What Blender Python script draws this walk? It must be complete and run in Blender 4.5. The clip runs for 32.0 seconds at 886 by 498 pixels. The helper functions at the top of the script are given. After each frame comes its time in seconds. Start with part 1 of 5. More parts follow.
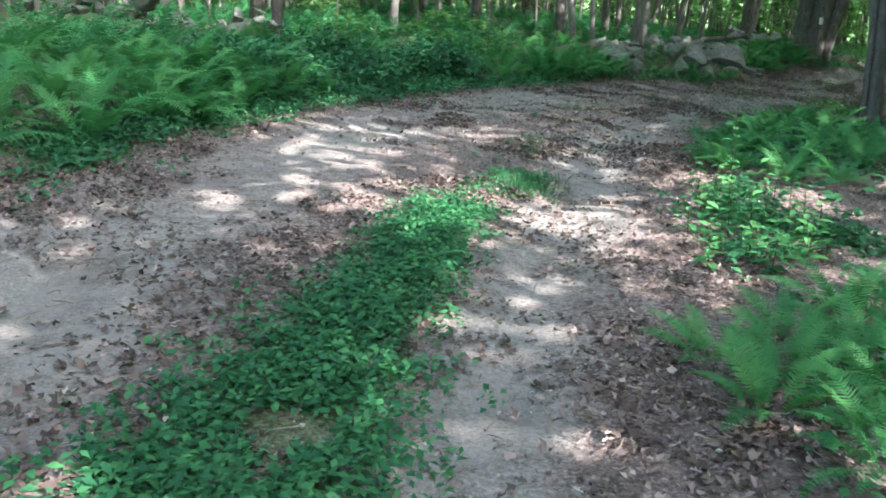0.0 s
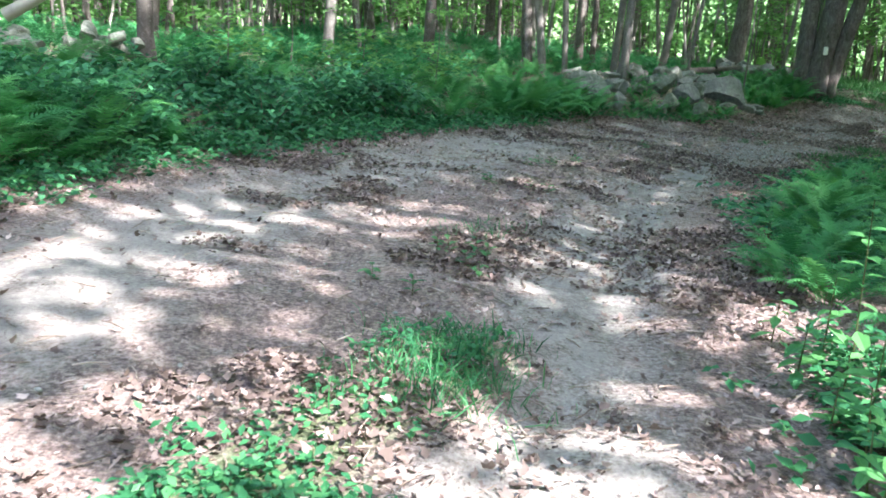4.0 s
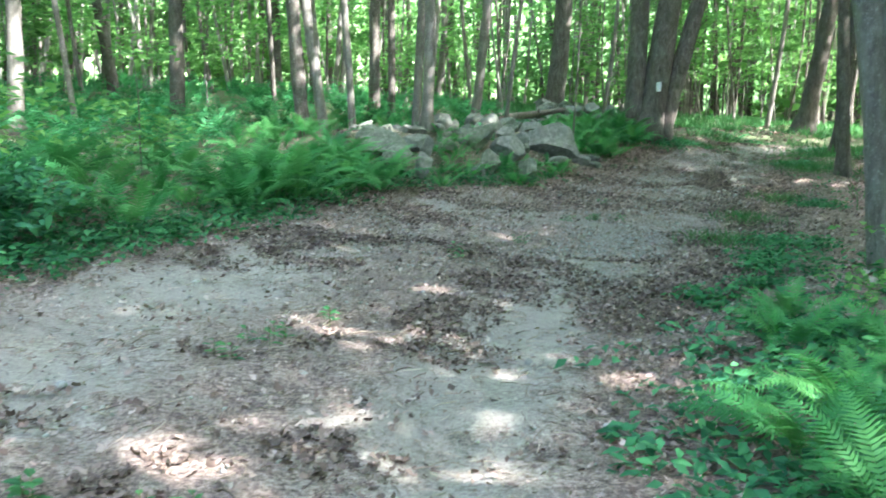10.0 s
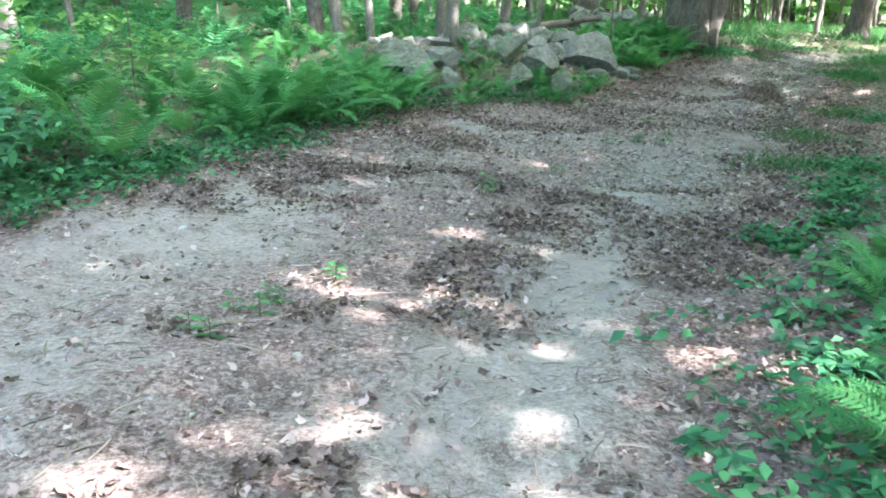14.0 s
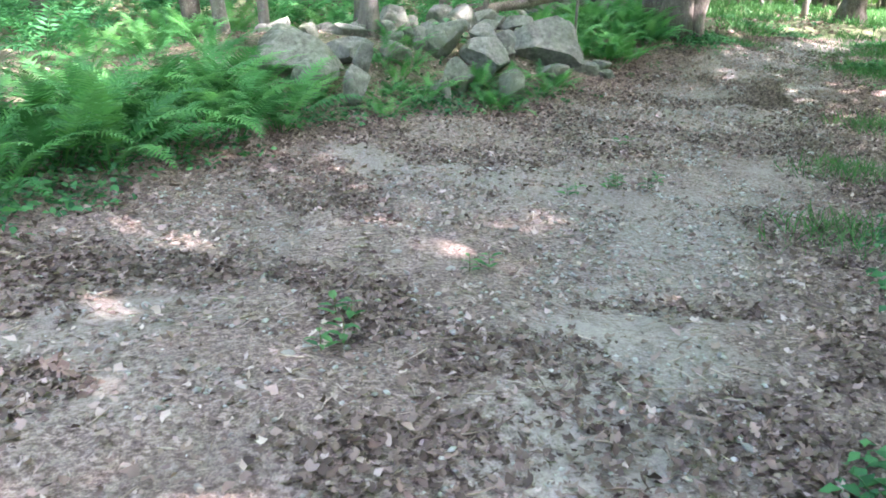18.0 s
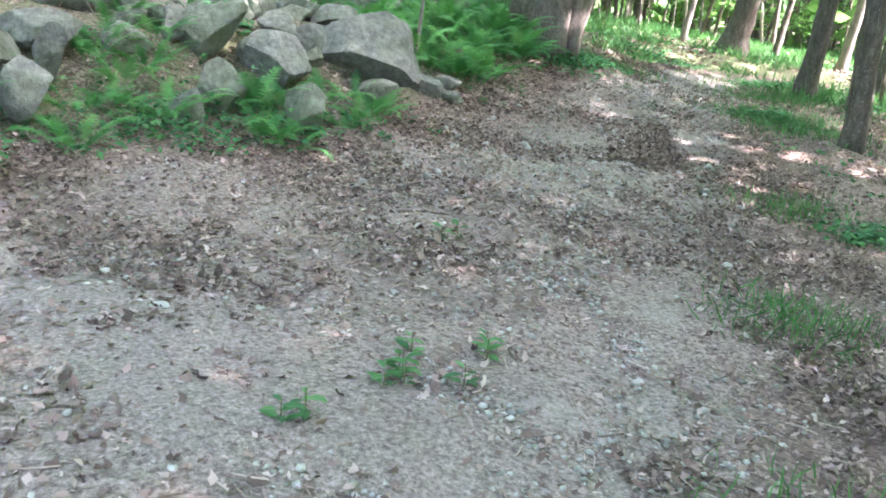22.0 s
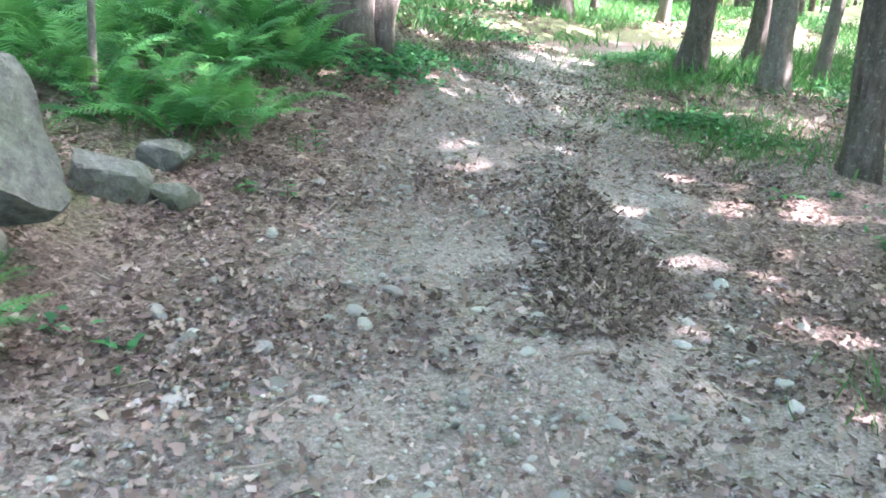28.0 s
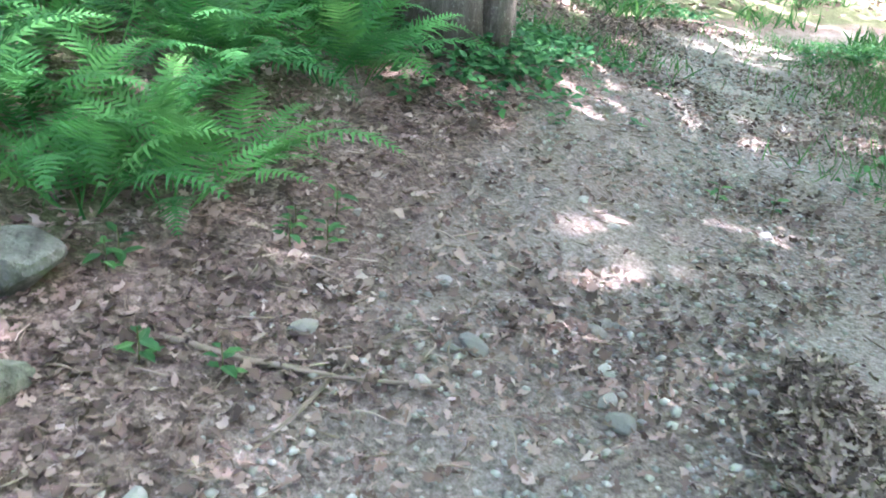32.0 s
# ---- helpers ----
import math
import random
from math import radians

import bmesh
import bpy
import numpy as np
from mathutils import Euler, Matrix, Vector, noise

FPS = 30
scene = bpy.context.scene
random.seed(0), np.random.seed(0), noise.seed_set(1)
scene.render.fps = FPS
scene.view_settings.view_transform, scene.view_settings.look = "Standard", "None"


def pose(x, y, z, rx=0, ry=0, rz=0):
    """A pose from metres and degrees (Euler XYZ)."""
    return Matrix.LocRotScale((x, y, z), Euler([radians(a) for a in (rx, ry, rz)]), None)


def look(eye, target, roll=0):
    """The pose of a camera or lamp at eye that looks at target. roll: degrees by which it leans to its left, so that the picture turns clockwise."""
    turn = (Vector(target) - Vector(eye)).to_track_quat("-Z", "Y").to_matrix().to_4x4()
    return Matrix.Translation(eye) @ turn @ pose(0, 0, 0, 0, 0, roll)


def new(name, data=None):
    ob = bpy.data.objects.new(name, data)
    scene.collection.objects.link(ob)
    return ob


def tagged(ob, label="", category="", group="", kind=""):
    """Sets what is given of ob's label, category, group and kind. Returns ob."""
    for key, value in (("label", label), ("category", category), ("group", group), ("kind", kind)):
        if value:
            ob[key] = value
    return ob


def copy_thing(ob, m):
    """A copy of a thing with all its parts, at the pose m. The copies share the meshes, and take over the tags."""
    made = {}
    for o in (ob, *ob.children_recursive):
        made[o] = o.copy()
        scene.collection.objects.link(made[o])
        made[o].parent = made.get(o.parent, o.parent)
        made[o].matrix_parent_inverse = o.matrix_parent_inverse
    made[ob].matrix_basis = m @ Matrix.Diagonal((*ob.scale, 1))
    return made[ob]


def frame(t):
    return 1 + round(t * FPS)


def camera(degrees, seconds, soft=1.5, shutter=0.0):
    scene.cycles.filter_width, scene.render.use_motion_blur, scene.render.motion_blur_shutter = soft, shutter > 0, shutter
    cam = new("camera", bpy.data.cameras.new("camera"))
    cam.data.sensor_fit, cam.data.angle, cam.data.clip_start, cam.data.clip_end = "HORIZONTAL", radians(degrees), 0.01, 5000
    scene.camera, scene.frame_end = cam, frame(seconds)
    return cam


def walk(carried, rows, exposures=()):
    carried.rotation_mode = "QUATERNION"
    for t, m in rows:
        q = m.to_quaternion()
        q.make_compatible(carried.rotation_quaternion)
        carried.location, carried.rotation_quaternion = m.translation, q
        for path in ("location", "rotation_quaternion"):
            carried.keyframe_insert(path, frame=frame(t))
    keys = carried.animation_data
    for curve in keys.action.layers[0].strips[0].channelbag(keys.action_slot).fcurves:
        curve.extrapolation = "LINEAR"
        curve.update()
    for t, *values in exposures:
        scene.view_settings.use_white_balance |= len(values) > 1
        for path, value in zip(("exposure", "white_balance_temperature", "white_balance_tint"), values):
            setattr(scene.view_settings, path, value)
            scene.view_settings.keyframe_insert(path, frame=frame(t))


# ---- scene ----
# ---- camera ----
cam = camera(55.0, 32.0, 1.75, 0.2)
PATH = [
    (0, (0.099, -0.037, 1.504), (0.063, 1.893, 0.982), 1.5),
    (0.5, (0.111, 0.450, 1.436), (0.016, 2.366, 0.872), 3.4),
    (1, (0.033, 0.916, 1.422), (-0.216, 2.819, 0.857), 2.6),
    (1.5, (0.018, 1.293, 1.496), (-0.225, 3.223, 1.030), -0.2),
    (2, (0.154, 1.768, 1.534), (-0.064, 3.700, 1.066), 1.4),
    (2.5, (0.205, 2.297, 1.486), (-0.017, 4.210, 0.946), 1.9),
    (3, (0.336, 2.948, 1.437), (0.244, 4.893, 0.979), 1.8),
    (3.5, (0.454, 3.519, 1.417), (0.479, 5.466, 0.958), 2.6),
    (5.5, (0.887, 5.381, 1.413), (0.953, 7.333, 0.984), 0.2),
    (6, (1.029, 5.832, 1.442), (1.122, 7.788, 1.032), -1.2),
    (6.5, (1.047, 6.257, 1.466), (1.109, 8.210, 1.042), 1.0),
    (7, (1.177, 6.718, 1.405), (1.293, 8.668, 0.975), -1.3),
    (7.5, (1.324, 7.161, 1.406), (1.519, 9.097, 0.945), 0.5),
    (8, (1.378, 7.547, 1.464), (1.564, 9.488, 1.017), -1.1),
    (8.5, (1.515, 7.951, 1.467), (1.691, 9.879, 0.966), -3.1),
    (9, (1.550, 8.276, 1.433), (1.751, 10.217, 0.995), -0.9),
    (9.5, (1.629, 8.637, 1.485), (1.863, 10.569, 1.028), -0.3),
    (10, (1.858, 8.870, 1.551), (2.283, 10.792, 1.196), -0.2),
    (10.5, (1.935, 9.017, 1.530), (2.529, 10.905, 1.245), 2.1),
    (11, (1.873, 9.021, 1.557), (2.732, 10.807, 1.292), 2.2),
    (11.5, (1.814, 9.003, 1.569), (2.767, 10.741, 1.302), 2.9),
    (12, (1.808, 9.009, 1.573), (2.763, 10.743, 1.292), 3.0),
    (12.5, (1.791, 9.006, 1.572), (2.751, 10.733, 1.267), 3.0),
    (13, (1.781, 9.054, 1.553), (2.698, 10.780, 1.133), 3.2),
    (13.5, (1.946, 9.463, 1.506), (2.487, 11.318, 0.992), -0.7),
    (15.5, (2.257, 10.589, 1.662), (2.468, 12.484, 1.059), -1.5),
    (16, (2.566, 11.169, 1.588), (2.953, 13.062, 1.074), -1.7),
    (16.5, (2.827, 11.637, 1.587), (3.326, 13.511, 1.101), 0.2),
    (17, (2.970, 12.095, 1.580), (3.517, 13.952, 1.079), 0.9),
    (17.5, (3.201, 12.501, 1.535), (3.673, 14.356, 0.956), -1.0),
    (18, (3.321, 12.895, 1.503), (3.740, 14.757, 0.905), -0.9),
    (18.5, (3.492, 13.297, 1.487), (3.957, 15.139, 0.860), -1.7),
    (19, (3.713, 13.714, 1.490), (4.211, 15.540, 0.842), -2.1),
    (19.5, (3.898, 14.135, 1.508), (4.375, 15.959, 0.842), -2.8),
    (20, (4.164, 14.519, 1.452), (4.731, 16.345, 0.868), -2.3),
    (20.5, (4.292, 14.868, 1.383), (4.894, 16.689, 0.816), -0.2),
    (21, (4.548, 15.250, 1.460), (5.170, 17.053, 0.859), -1.1),
    (21.5, (4.804, 15.633, 1.527), (5.505, 17.413, 0.944), 2.4),
    (22, (4.953, 15.987, 1.455), (5.680, 17.746, 0.842), 6.2),
    (22.5, (5.086, 16.329, 1.413), (5.843, 18.075, 0.799), 5.0),
    (23, (5.294, 16.686, 1.414), (5.944, 18.442, 0.710), 1.9),
    (23.5, (5.399, 17.086, 1.385), (6.085, 18.811, 0.639), 6.4),
    (24, (5.496, 17.423, 1.332), (6.114, 19.211, 0.683), 2.0),
    (24.5, (5.644, 17.784, 1.399), (6.267, 19.516, 0.615), 1.3),
    (25, (5.725, 18.213, 1.447), (6.388, 19.919, 0.642), 2.7),
    (25.5, (5.932, 18.565, 1.359), (6.719, 20.210, 0.539), 3.1),
    (26, (6.177, 18.955, 1.380), (7.115, 20.508, 0.539), 4.0),
    (26.5, (6.349, 19.364, 1.435), (7.396, 20.888, 0.674), 3.3),
    (28.5, (7.291, 20.806, 1.398), (8.425, 22.316, 0.740), 2.8),
    (29, (7.487, 21.002, 1.413), (8.594, 22.520, 0.725), 4.3),
    (29.5, (7.698, 21.197, 1.398), (8.935, 22.619, 0.728), 5.4),
    (30, (7.878, 21.468, 1.412), (9.157, 22.836, 0.712), 5.9),
    (30.5, (8.050, 21.818, 1.385), (9.088, 23.321, 0.569), 5.0),
    (31, (8.293, 22.112, 1.374), (9.247, 23.574, 0.397), 5.9),
    (31.5, (8.461, 22.371, 1.339), (9.395, 23.916, 0.477), 7.6),
    (32, (8.633, 22.652, 1.332), (9.498, 24.278, 0.553), 5.3),
]
SKY, SUN = 0.15, 3.0
walk(cam, [(t, look(eye, target, roll)) for t, eye, target, roll in PATH], [(0.0, 2.9, 5900, 17), (3.0, 3.2, 5880, 18), (6.0, 3.4, 5900, 20), (7.5, 3.6, 5900, 18), (9.0, 3.85, 5950, 12), (12.0, 4.15, 5900, 16), (13.0, 4.2, 5900, 18), (16.0, 4.4, 6200, 30), (20.0, 4.55, 6250, 33), (26.0, 4.7, 6180, 36), (29.0, 4.7, 5950, 37), (32.0, 4.75, 5950, 37)])
# ---- light ----
TO_SUN = Vector((0.8, -0.6, 1.0)).normalized()
world = bpy.data.worlds.new("sky")
scene.world = world
world.use_nodes = True
wn = world.node_tree
sky = wn.nodes.new("ShaderNodeTexSky")
sky.sky_type, sky.sun_disc = "NISHITA", False
sky.dust_density, sky.ozone_density = 4.0, 0.6
sky.sun_elevation = math.asin(TO_SUN.z)
sky.sun_rotation = math.atan2(TO_SUN.x, TO_SUN.y)
wn.links.new(sky.outputs[0], wn.nodes["Background"].inputs[0])
wn.nodes["Background"].inputs[1].default_value = SKY
sun_data = bpy.data.lights.new("sun", "SUN")
sun_data.energy, sun_data.angle, sun_data.color = SUN, radians(0.55), (1.0, 0.95, 0.86)
sun = new("sun", sun_data)
sun.matrix_world = look((0, 0, 40), Vector((0, 0, 40)) - TO_SUN)

# ---- materials ----


class Mat:
    """A small builder of node materials."""

    def __init__(self, name, rough=0.8, spec=0.3):
        self.m = bpy.data.materials.new(name)
        self.m.use_nodes = True
        self.t = self.m.node_tree
        self.b = self.t.nodes["Principled BSDF"]
        self.out = self.t.nodes["Material Output"]
        self.b.inputs["Roughness"].default_value = rough
        self.b.inputs["Specular IOR Level"].default_value = spec

    def node(self, kind, **sets):
        n = self.t.nodes.new(kind)
        for k, v in sets.items():
            n.inputs[k.replace("_", " ")].default_value = v
        return n

    def link(self, a, b):
        self.t.links.new(a, b)

    def coord(self, which="Object"):
        return self.t.nodes.new("ShaderNodeTexCoord").outputs[which]

    def noise(self, scale, detail=4.0, rough=0.6, vec=None):
        n = self.node("ShaderNodeTexNoise", Scale=scale, Detail=detail, Roughness=rough)
        self.link(vec if vec is not None else self.where, n.inputs["Vector"])
        return n.outputs["Fac"]

    def ramp(self, fac, stops):
        r = self.t.nodes.new("ShaderNodeValToRGB")
        e = r.color_ramp.elements
        while len(e) < len(stops):
            e.new(0.5)
        for el, (p, c) in zip(e, stops):
            el.position, el.color = p, (*c, 1)
        self.link(fac, r.inputs[0])
        return r.outputs[0]

    def step(self, fac, lo, hi):
        r = self.node("ShaderNodeMapRange", From_Min=lo, From_Max=hi)
        self.link(fac, r.inputs[0])
        return r.outputs[0]

    def mix(self, fac, a, b, how="MIX"):
        n = self.t.nodes.new("ShaderNodeMix")
        n.data_type, n.blend_type = "RGBA", how
        for v, i in ((fac, 0), (a, 6), (b, 7)):
            if isinstance(v, (int, float)):
                n.inputs[i].default_value = v
            elif isinstance(v, tuple):
                n.inputs[i].default_value = (*v, 1)
            else:
                self.link(v, n.inputs[i])
        return n.outputs[2]

    def math(self, op, a, b):
        n = self.t.nodes.new("ShaderNodeMath")
        n.operation = op
        for v, i in ((a, 0), (b, 1)):
            if isinstance(v, (int, float)):
                n.inputs[i].default_value = v
            else:
                self.link(v, n.inputs[i])
        return n.outputs[0]

    def bump(self, fac, dist, strength=0.6):
        n = self.node("ShaderNodeBump", Strength=strength, Distance=dist)
        self.link(fac, n.inputs["Height"])
        if self.b.inputs["Normal"].is_linked:
            self.link(self.b.inputs["Normal"].links[0].from_socket, n.inputs["Normal"])
        self.link(n.outputs[0], self.b.inputs["Normal"])

    def base(self, col):
        self.link(col, self.b.inputs["Base Color"])


def leaf_mat(name, stops, per="island", trans=0.45, rough=0.55, spec=0.2, blotch=14.0):
    """Thin leaf: a glossy face with light that passes through."""
    k = Mat(name, rough, spec)
    k.where = k.coord()
    if per == "island":
        rnd = k.t.nodes.new("ShaderNodeNewGeometry").outputs["Random Per Island"]
    else:
        rnd = k.t.nodes.new("ShaderNodeObjectInfo").outputs["Random"]
    n = k.noise(blotch, 2)
    f = k.math("ADD", k.math("MULTIPLY", rnd, 0.7), k.math("MULTIPLY", n, 0.3))
    col = k.ramp(f, stops)
    k.base(col)
    tr = k.t.nodes.new("ShaderNodeBsdfTranslucent")
    k.link(k.mix(0.5, col, (1.0, 1.0, 0.7), "MULTIPLY"), tr.inputs[0])
    ms = k.t.nodes.new("ShaderNodeMixShader")
    ms.inputs[0].default_value = trans
    k.link(k.b.outputs[0], ms.inputs[1])
    k.link(tr.outputs[0], ms.inputs[2])
    k.link(ms.outputs[0], k.out.inputs[0])
    return k.m


def ground_mat():
    k = Mat("forest_ground", 0.95, 0.12)
    k.where = k.coord()
    att = k.t.nodes.new("ShaderNodeVertexColor")
    att.layer_name = "cover"
    sep = k.t.nodes.new("ShaderNodeSeparateColor")
    k.link(att.outputs[0], sep.inputs[0])
    sand, green, gravel = sep.outputs
    big, mid, fine, grit = k.noise(0.9, 5), k.noise(5.0, 6, 0.7), k.noise(38.0, 4, 0.75), k.noise(150.0, 2)
    litter = k.ramp(fine, [(0.36, (0.05, 0.038, 0.032)), (0.5, (0.17, 0.13, 0.112)), (0.62, (0.33, 0.265, 0.235))])
    litter = k.mix(k.math("MULTIPLY", k.step(mid, 0.35, 0.7), 0.45), litter, (0.20, 0.15, 0.132))
    dirt = k.ramp(fine, [(0.32, (0.18, 0.162, 0.140)), (0.5, (0.27, 0.246, 0.215)), (0.68, (0.38, 0.351, 0.310))])
    dirt = k.mix(k.step(big, 0.40, 0.7), dirt, (0.23, 0.212, 0.188))
    grain = k.noise(55.0, 5, 0.85)
    stone = k.ramp(grain, [(0.34, (0.08, 0.07, 0.061)), (0.5, (0.225, 0.213, 0.193)), (0.64, (0.41, 0.40, 0.372))])
    # the bare sand breaks up into the litter along ragged edges
    edge = k.math("ADD", sand, k.math("MULTIPLY", k.math("SUBTRACT", mid, 0.5), 1.7))
    edge = k.math("ADD", edge, k.math("MULTIPLY", k.math("SUBTRACT", fine, 0.5), 0.9))
    edge = k.math("ADD", edge, k.math("MULTIPLY", k.math("SUBTRACT", big, 0.5), 0.9))
    col = k.mix(k.step(edge, 0.25, 0.75), litter, dirt)
    # trodden mulch in dark ragged clumps
    mul = k.math("ADD", k.noise(3.2, 5, 0.75), k.math("MULTIPLY", k.math("SUBTRACT", k.noise(60.0, 3, 0.8), 0.5), 0.7))
    bits = k.ramp(k.noise(85.0, 3, 0.7), [(0.35, (0.035, 0.028, 0.024)), (0.5, (0.10, 0.08, 0.068)), (0.66, (0.24, 0.19, 0.165))])
    col = k.mix(k.math("MULTIPLY", k.step(mul, 0.5, 0.68), 0.7), col, bits)
    gr = k.math("ADD", gravel, k.math("MULTIPLY", k.math("SUBTRACT", fine, 0.5), 1.2))
    col = k.mix(k.math("MULTIPLY", k.step(gr, 0.45, 0.95), 0.55), col, stone)
    gm = k.math("ADD", green, k.math("MULTIPLY", k.math("SUBTRACT", mid, 0.5), 1.2))
    moss = k.ramp(fine, [(0.3, (0.03, 0.055, 0.02)), (0.55, (0.07, 0.13, 0.04)), (0.75, (0.12, 0.20, 0.06))])
    col = k.mix(k.math("MULTIPLY", k.step(gm, 0.4, 0.85), 0.62), col, moss)
    k.base(col)
    k.bump(mid, 0.07, 0.7)
    k.bump(grain, 0.008, 0.6)
    k.bump(fine, 0.010, 0.6)
    k.bump(grit, 0.005, 0.7)
    return k.m


def bark_mat(name, dark, mid, light, furrow, lichen=0.25, plates=0.0):
    k = Mat(name, 0.92, 0.15)
    tc = k.coord()
    mp = k.t.nodes.new("ShaderNodeMapping")
    mp.inputs["Scale"].default_value = (1, 1, 0.32)
    k.link(tc, mp.inputs[0])
    k.where = mp.outputs[0]
    ridge = k.noise(furrow, 6, 0.75)
    vor = k.node("ShaderNodeTexVoronoi", Scale=furrow * 1.1)
    vor.feature = "DISTANCE_TO_EDGE"
    wob = k.node("ShaderNodeTexNoise", Scale=14.0, Detail=5.0, Roughness=0.7)
    k.link(mp.outputs[0], wob.inputs["Vector"])
    warp = k.mix(0.28, mp.outputs[0], wob.outputs["Color"], "ADD")
    k.link(warp, vor.inputs["Vector"])
    crack = k.step(vor.outputs["Distance"], 0.0, 0.16)
    k.where = tc
    patch, speck, blot = k.noise(2.6, 5, 0.65), k.noise(30.0, 4, 0.75), k.noise(8.0, 4, 0.7)
    rnd = k.t.nodes.new("ShaderNodeObjectInfo").outputs["Random"]
    col = k.ramp(ridge, [(0.34, dark), (0.5, mid), (0.66, light)])
    col = k.mix(k.math("MULTIPLY", k.step(blot, 0.45, 0.62), 0.45), col, mid)
    col = k.mix(k.math("MULTIPLY", k.step(patch, 0.52, 0.64), lichen), col, (0.33, 0.36, 0.31))
    col = k.mix(k.math("MULTIPLY", k.step(speck, 0.56, 0.68), 0.5), col, (0.42, 0.43, 0.39))
    col = k.mix(k.math("MULTIPLY", rnd, 0.35), col, dark)
    if plates:
        col = k.mix(k.math("MULTIPLY", k.math("SUBTRACT", 1.0, crack), plates), col, dark)
        k.bump(crack, 0.03, plates)
    k.base(col)
    k.bump(ridge, 0.014, 0.7)
    k.bump(speck, 0.008, 0.7)
    return k.m


def rock_mat(name, a, b, c, moss=0.3):
    k = Mat(name, 0.9, 0.2)
    k.where = k.coord()
    n1, n2, n3 = k.noise(2.5, 5), k.noise(13.0, 5, 0.7), k.noise(70.0, 3, 0.7)
    col = k.ramp(n2, [(0.33, a), (0.5, b), (0.68, c)])
    rnd = k.t.nodes.new("ShaderNodeObjectInfo").outputs["Random"]
    col = k.mix(k.math("MULTIPLY", rnd, 0.4), col, a)
    col = k.mix(k.math("MULTIPLY", k.step(n1, 0.5, 0.66), moss), col, (0.11, 0.14, 0.085))
    lich, stain = k.noise(7.0, 6, 0.75), k.noise(3.4, 5, 0.7)
    col = k.mix(k.math("MULTIPLY", k.step(stain, 0.52, 0.68), 0.4), col, (0.075, 0.082, 0.07))
    col = k.mix(k.math("MULTIPLY", k.step(lich, 0.54, 0.66), 0.35), col, (0.27, 0.295, 0.26))
    col = k.mix(k.math("MULTIPLY", k.step(n3, 0.6, 0.72), 0.3), col, (0.40, 0.42, 0.38))
    k.base(col)
    k.bump(lich, 0.03, 0.7)
    k.bump(n2, 0.03, 0.8)
    k.bump(n3, 0.006, 0.7)
    return k.m


def plain_mat(name, stops, scale=20.0, rough=0.85, per="object"):
    k = Mat(name, rough, 0.2)
    k.where = k.coord()
    if per == "object":
        rnd = k.t.nodes.new("ShaderNodeObjectInfo").outputs["Random"]
    else:
        rnd = k.t.nodes.new("ShaderNodeNewGeometry").outputs["Random Per Island"]
    n = k.noise(scale, 4)
    f = k.math("ADD", k.math("MULTIPLY", rnd, 0.55), k.math("MULTIPLY", n, 0.45))
    k.base(k.ramp(f, stops))
    k.bump(n, 0.01, 0.6)
    return k.m


GROUND = ground_mat()
FERN = leaf_mat("fern_green", [(0.2, (0.034, 0.16, 0.05)), (0.5, (0.058, 0.23, 0.068)), (0.8, (0.10, 0.295, 0.088))], "object", 0.4)
FERN_BED = leaf_mat("fern_bed_green", [(0.2, (0.026, 0.15, 0.054)), (0.5, (0.045, 0.22, 0.077)), (0.8, (0.08, 0.29, 0.10))], "island", 0.4)
HERB = leaf_mat("herb_green", [(0.2, (0.02, 0.10, 0.042)), (0.5, (0.036, 0.16, 0.06)), (0.85, (0.075, 0.24, 0.085))], "island", 0.35)
SHRUB = leaf_mat("shrub_green", [(0.2, (0.022, 0.10, 0.05)), (0.5, (0.038, 0.16, 0.07)), (0.85, (0.07, 0.235, 0.09))], "island", 0.35)
SPROUT = leaf_mat("sprout_green", [(0.2, (0.03, 0.11, 0.045)), (0.5, (0.05, 0.16, 0.055)), (0.85, (0.085, 0.22, 0.075))], "object", 0.35)
CANOPY = leaf_mat("canopy_green", [(0.2, (0.078, 0.19, 0.06)), (0.5, (0.125, 0.285, 0.085)), (0.8, (0.19, 0.385, 0.115))], "island", 0.58)
LITTER = leaf_mat("dead_leaf", [(0.12, (0.07, 0.05, 0.042)), (0.42, (0.17, 0.122, 0.104)), (0.68, (0.29, 0.222, 0.196)), (0.92, (0.46, 0.39, 0.355))], "island", 0.15, 0.7, 0.25)
ROSE = leaf_mat("rosy_leaf", [(0.12, (0.09, 0.062, 0.052)), (0.5, (0.21, 0.148, 0.128)), (0.9, (0.37, 0.29, 0.255))], "island", 0.15, 0.65, 0.25)
MULCH = leaf_mat("mulch", [(0.15, (0.05, 0.037, 0.031)), (0.55, (0.115, 0.085, 0.07)), (0.9, (0.21, 0.16, 0.138))], "island", 0.1, 0.75, 0.2)
GRASS = leaf_mat("grass_green", [(0.15, (0.03, 0.11, 0.038)), (0.5, (0.055, 0.175, 0.055)), (0.9, (0.10, 0.25, 0.08))], "island", 0.4)
BROAD = leaf_mat("broad_leaf_green", [(0.15, (0.055, 0.20, 0.065)), (0.5, (0.085, 0.27, 0.085)), (0.9, (0.13, 0.35, 0.11))], "object", 0.45)
PILE = leaf_mat("pile_leaf", [(0.1, (0.05, 0.038, 0.032)), (0.45, (0.15, 0.115, 0.096)), (0.85, (0.33, 0.27, 0.235))], "island", 0.08, 0.75, 0.2)
BARK = bark_mat("grey_bark", (0.088, 0.08, 0.071), (0.148, 0.136, 0.121), (0.215, 0.2, 0.18), 16.0)
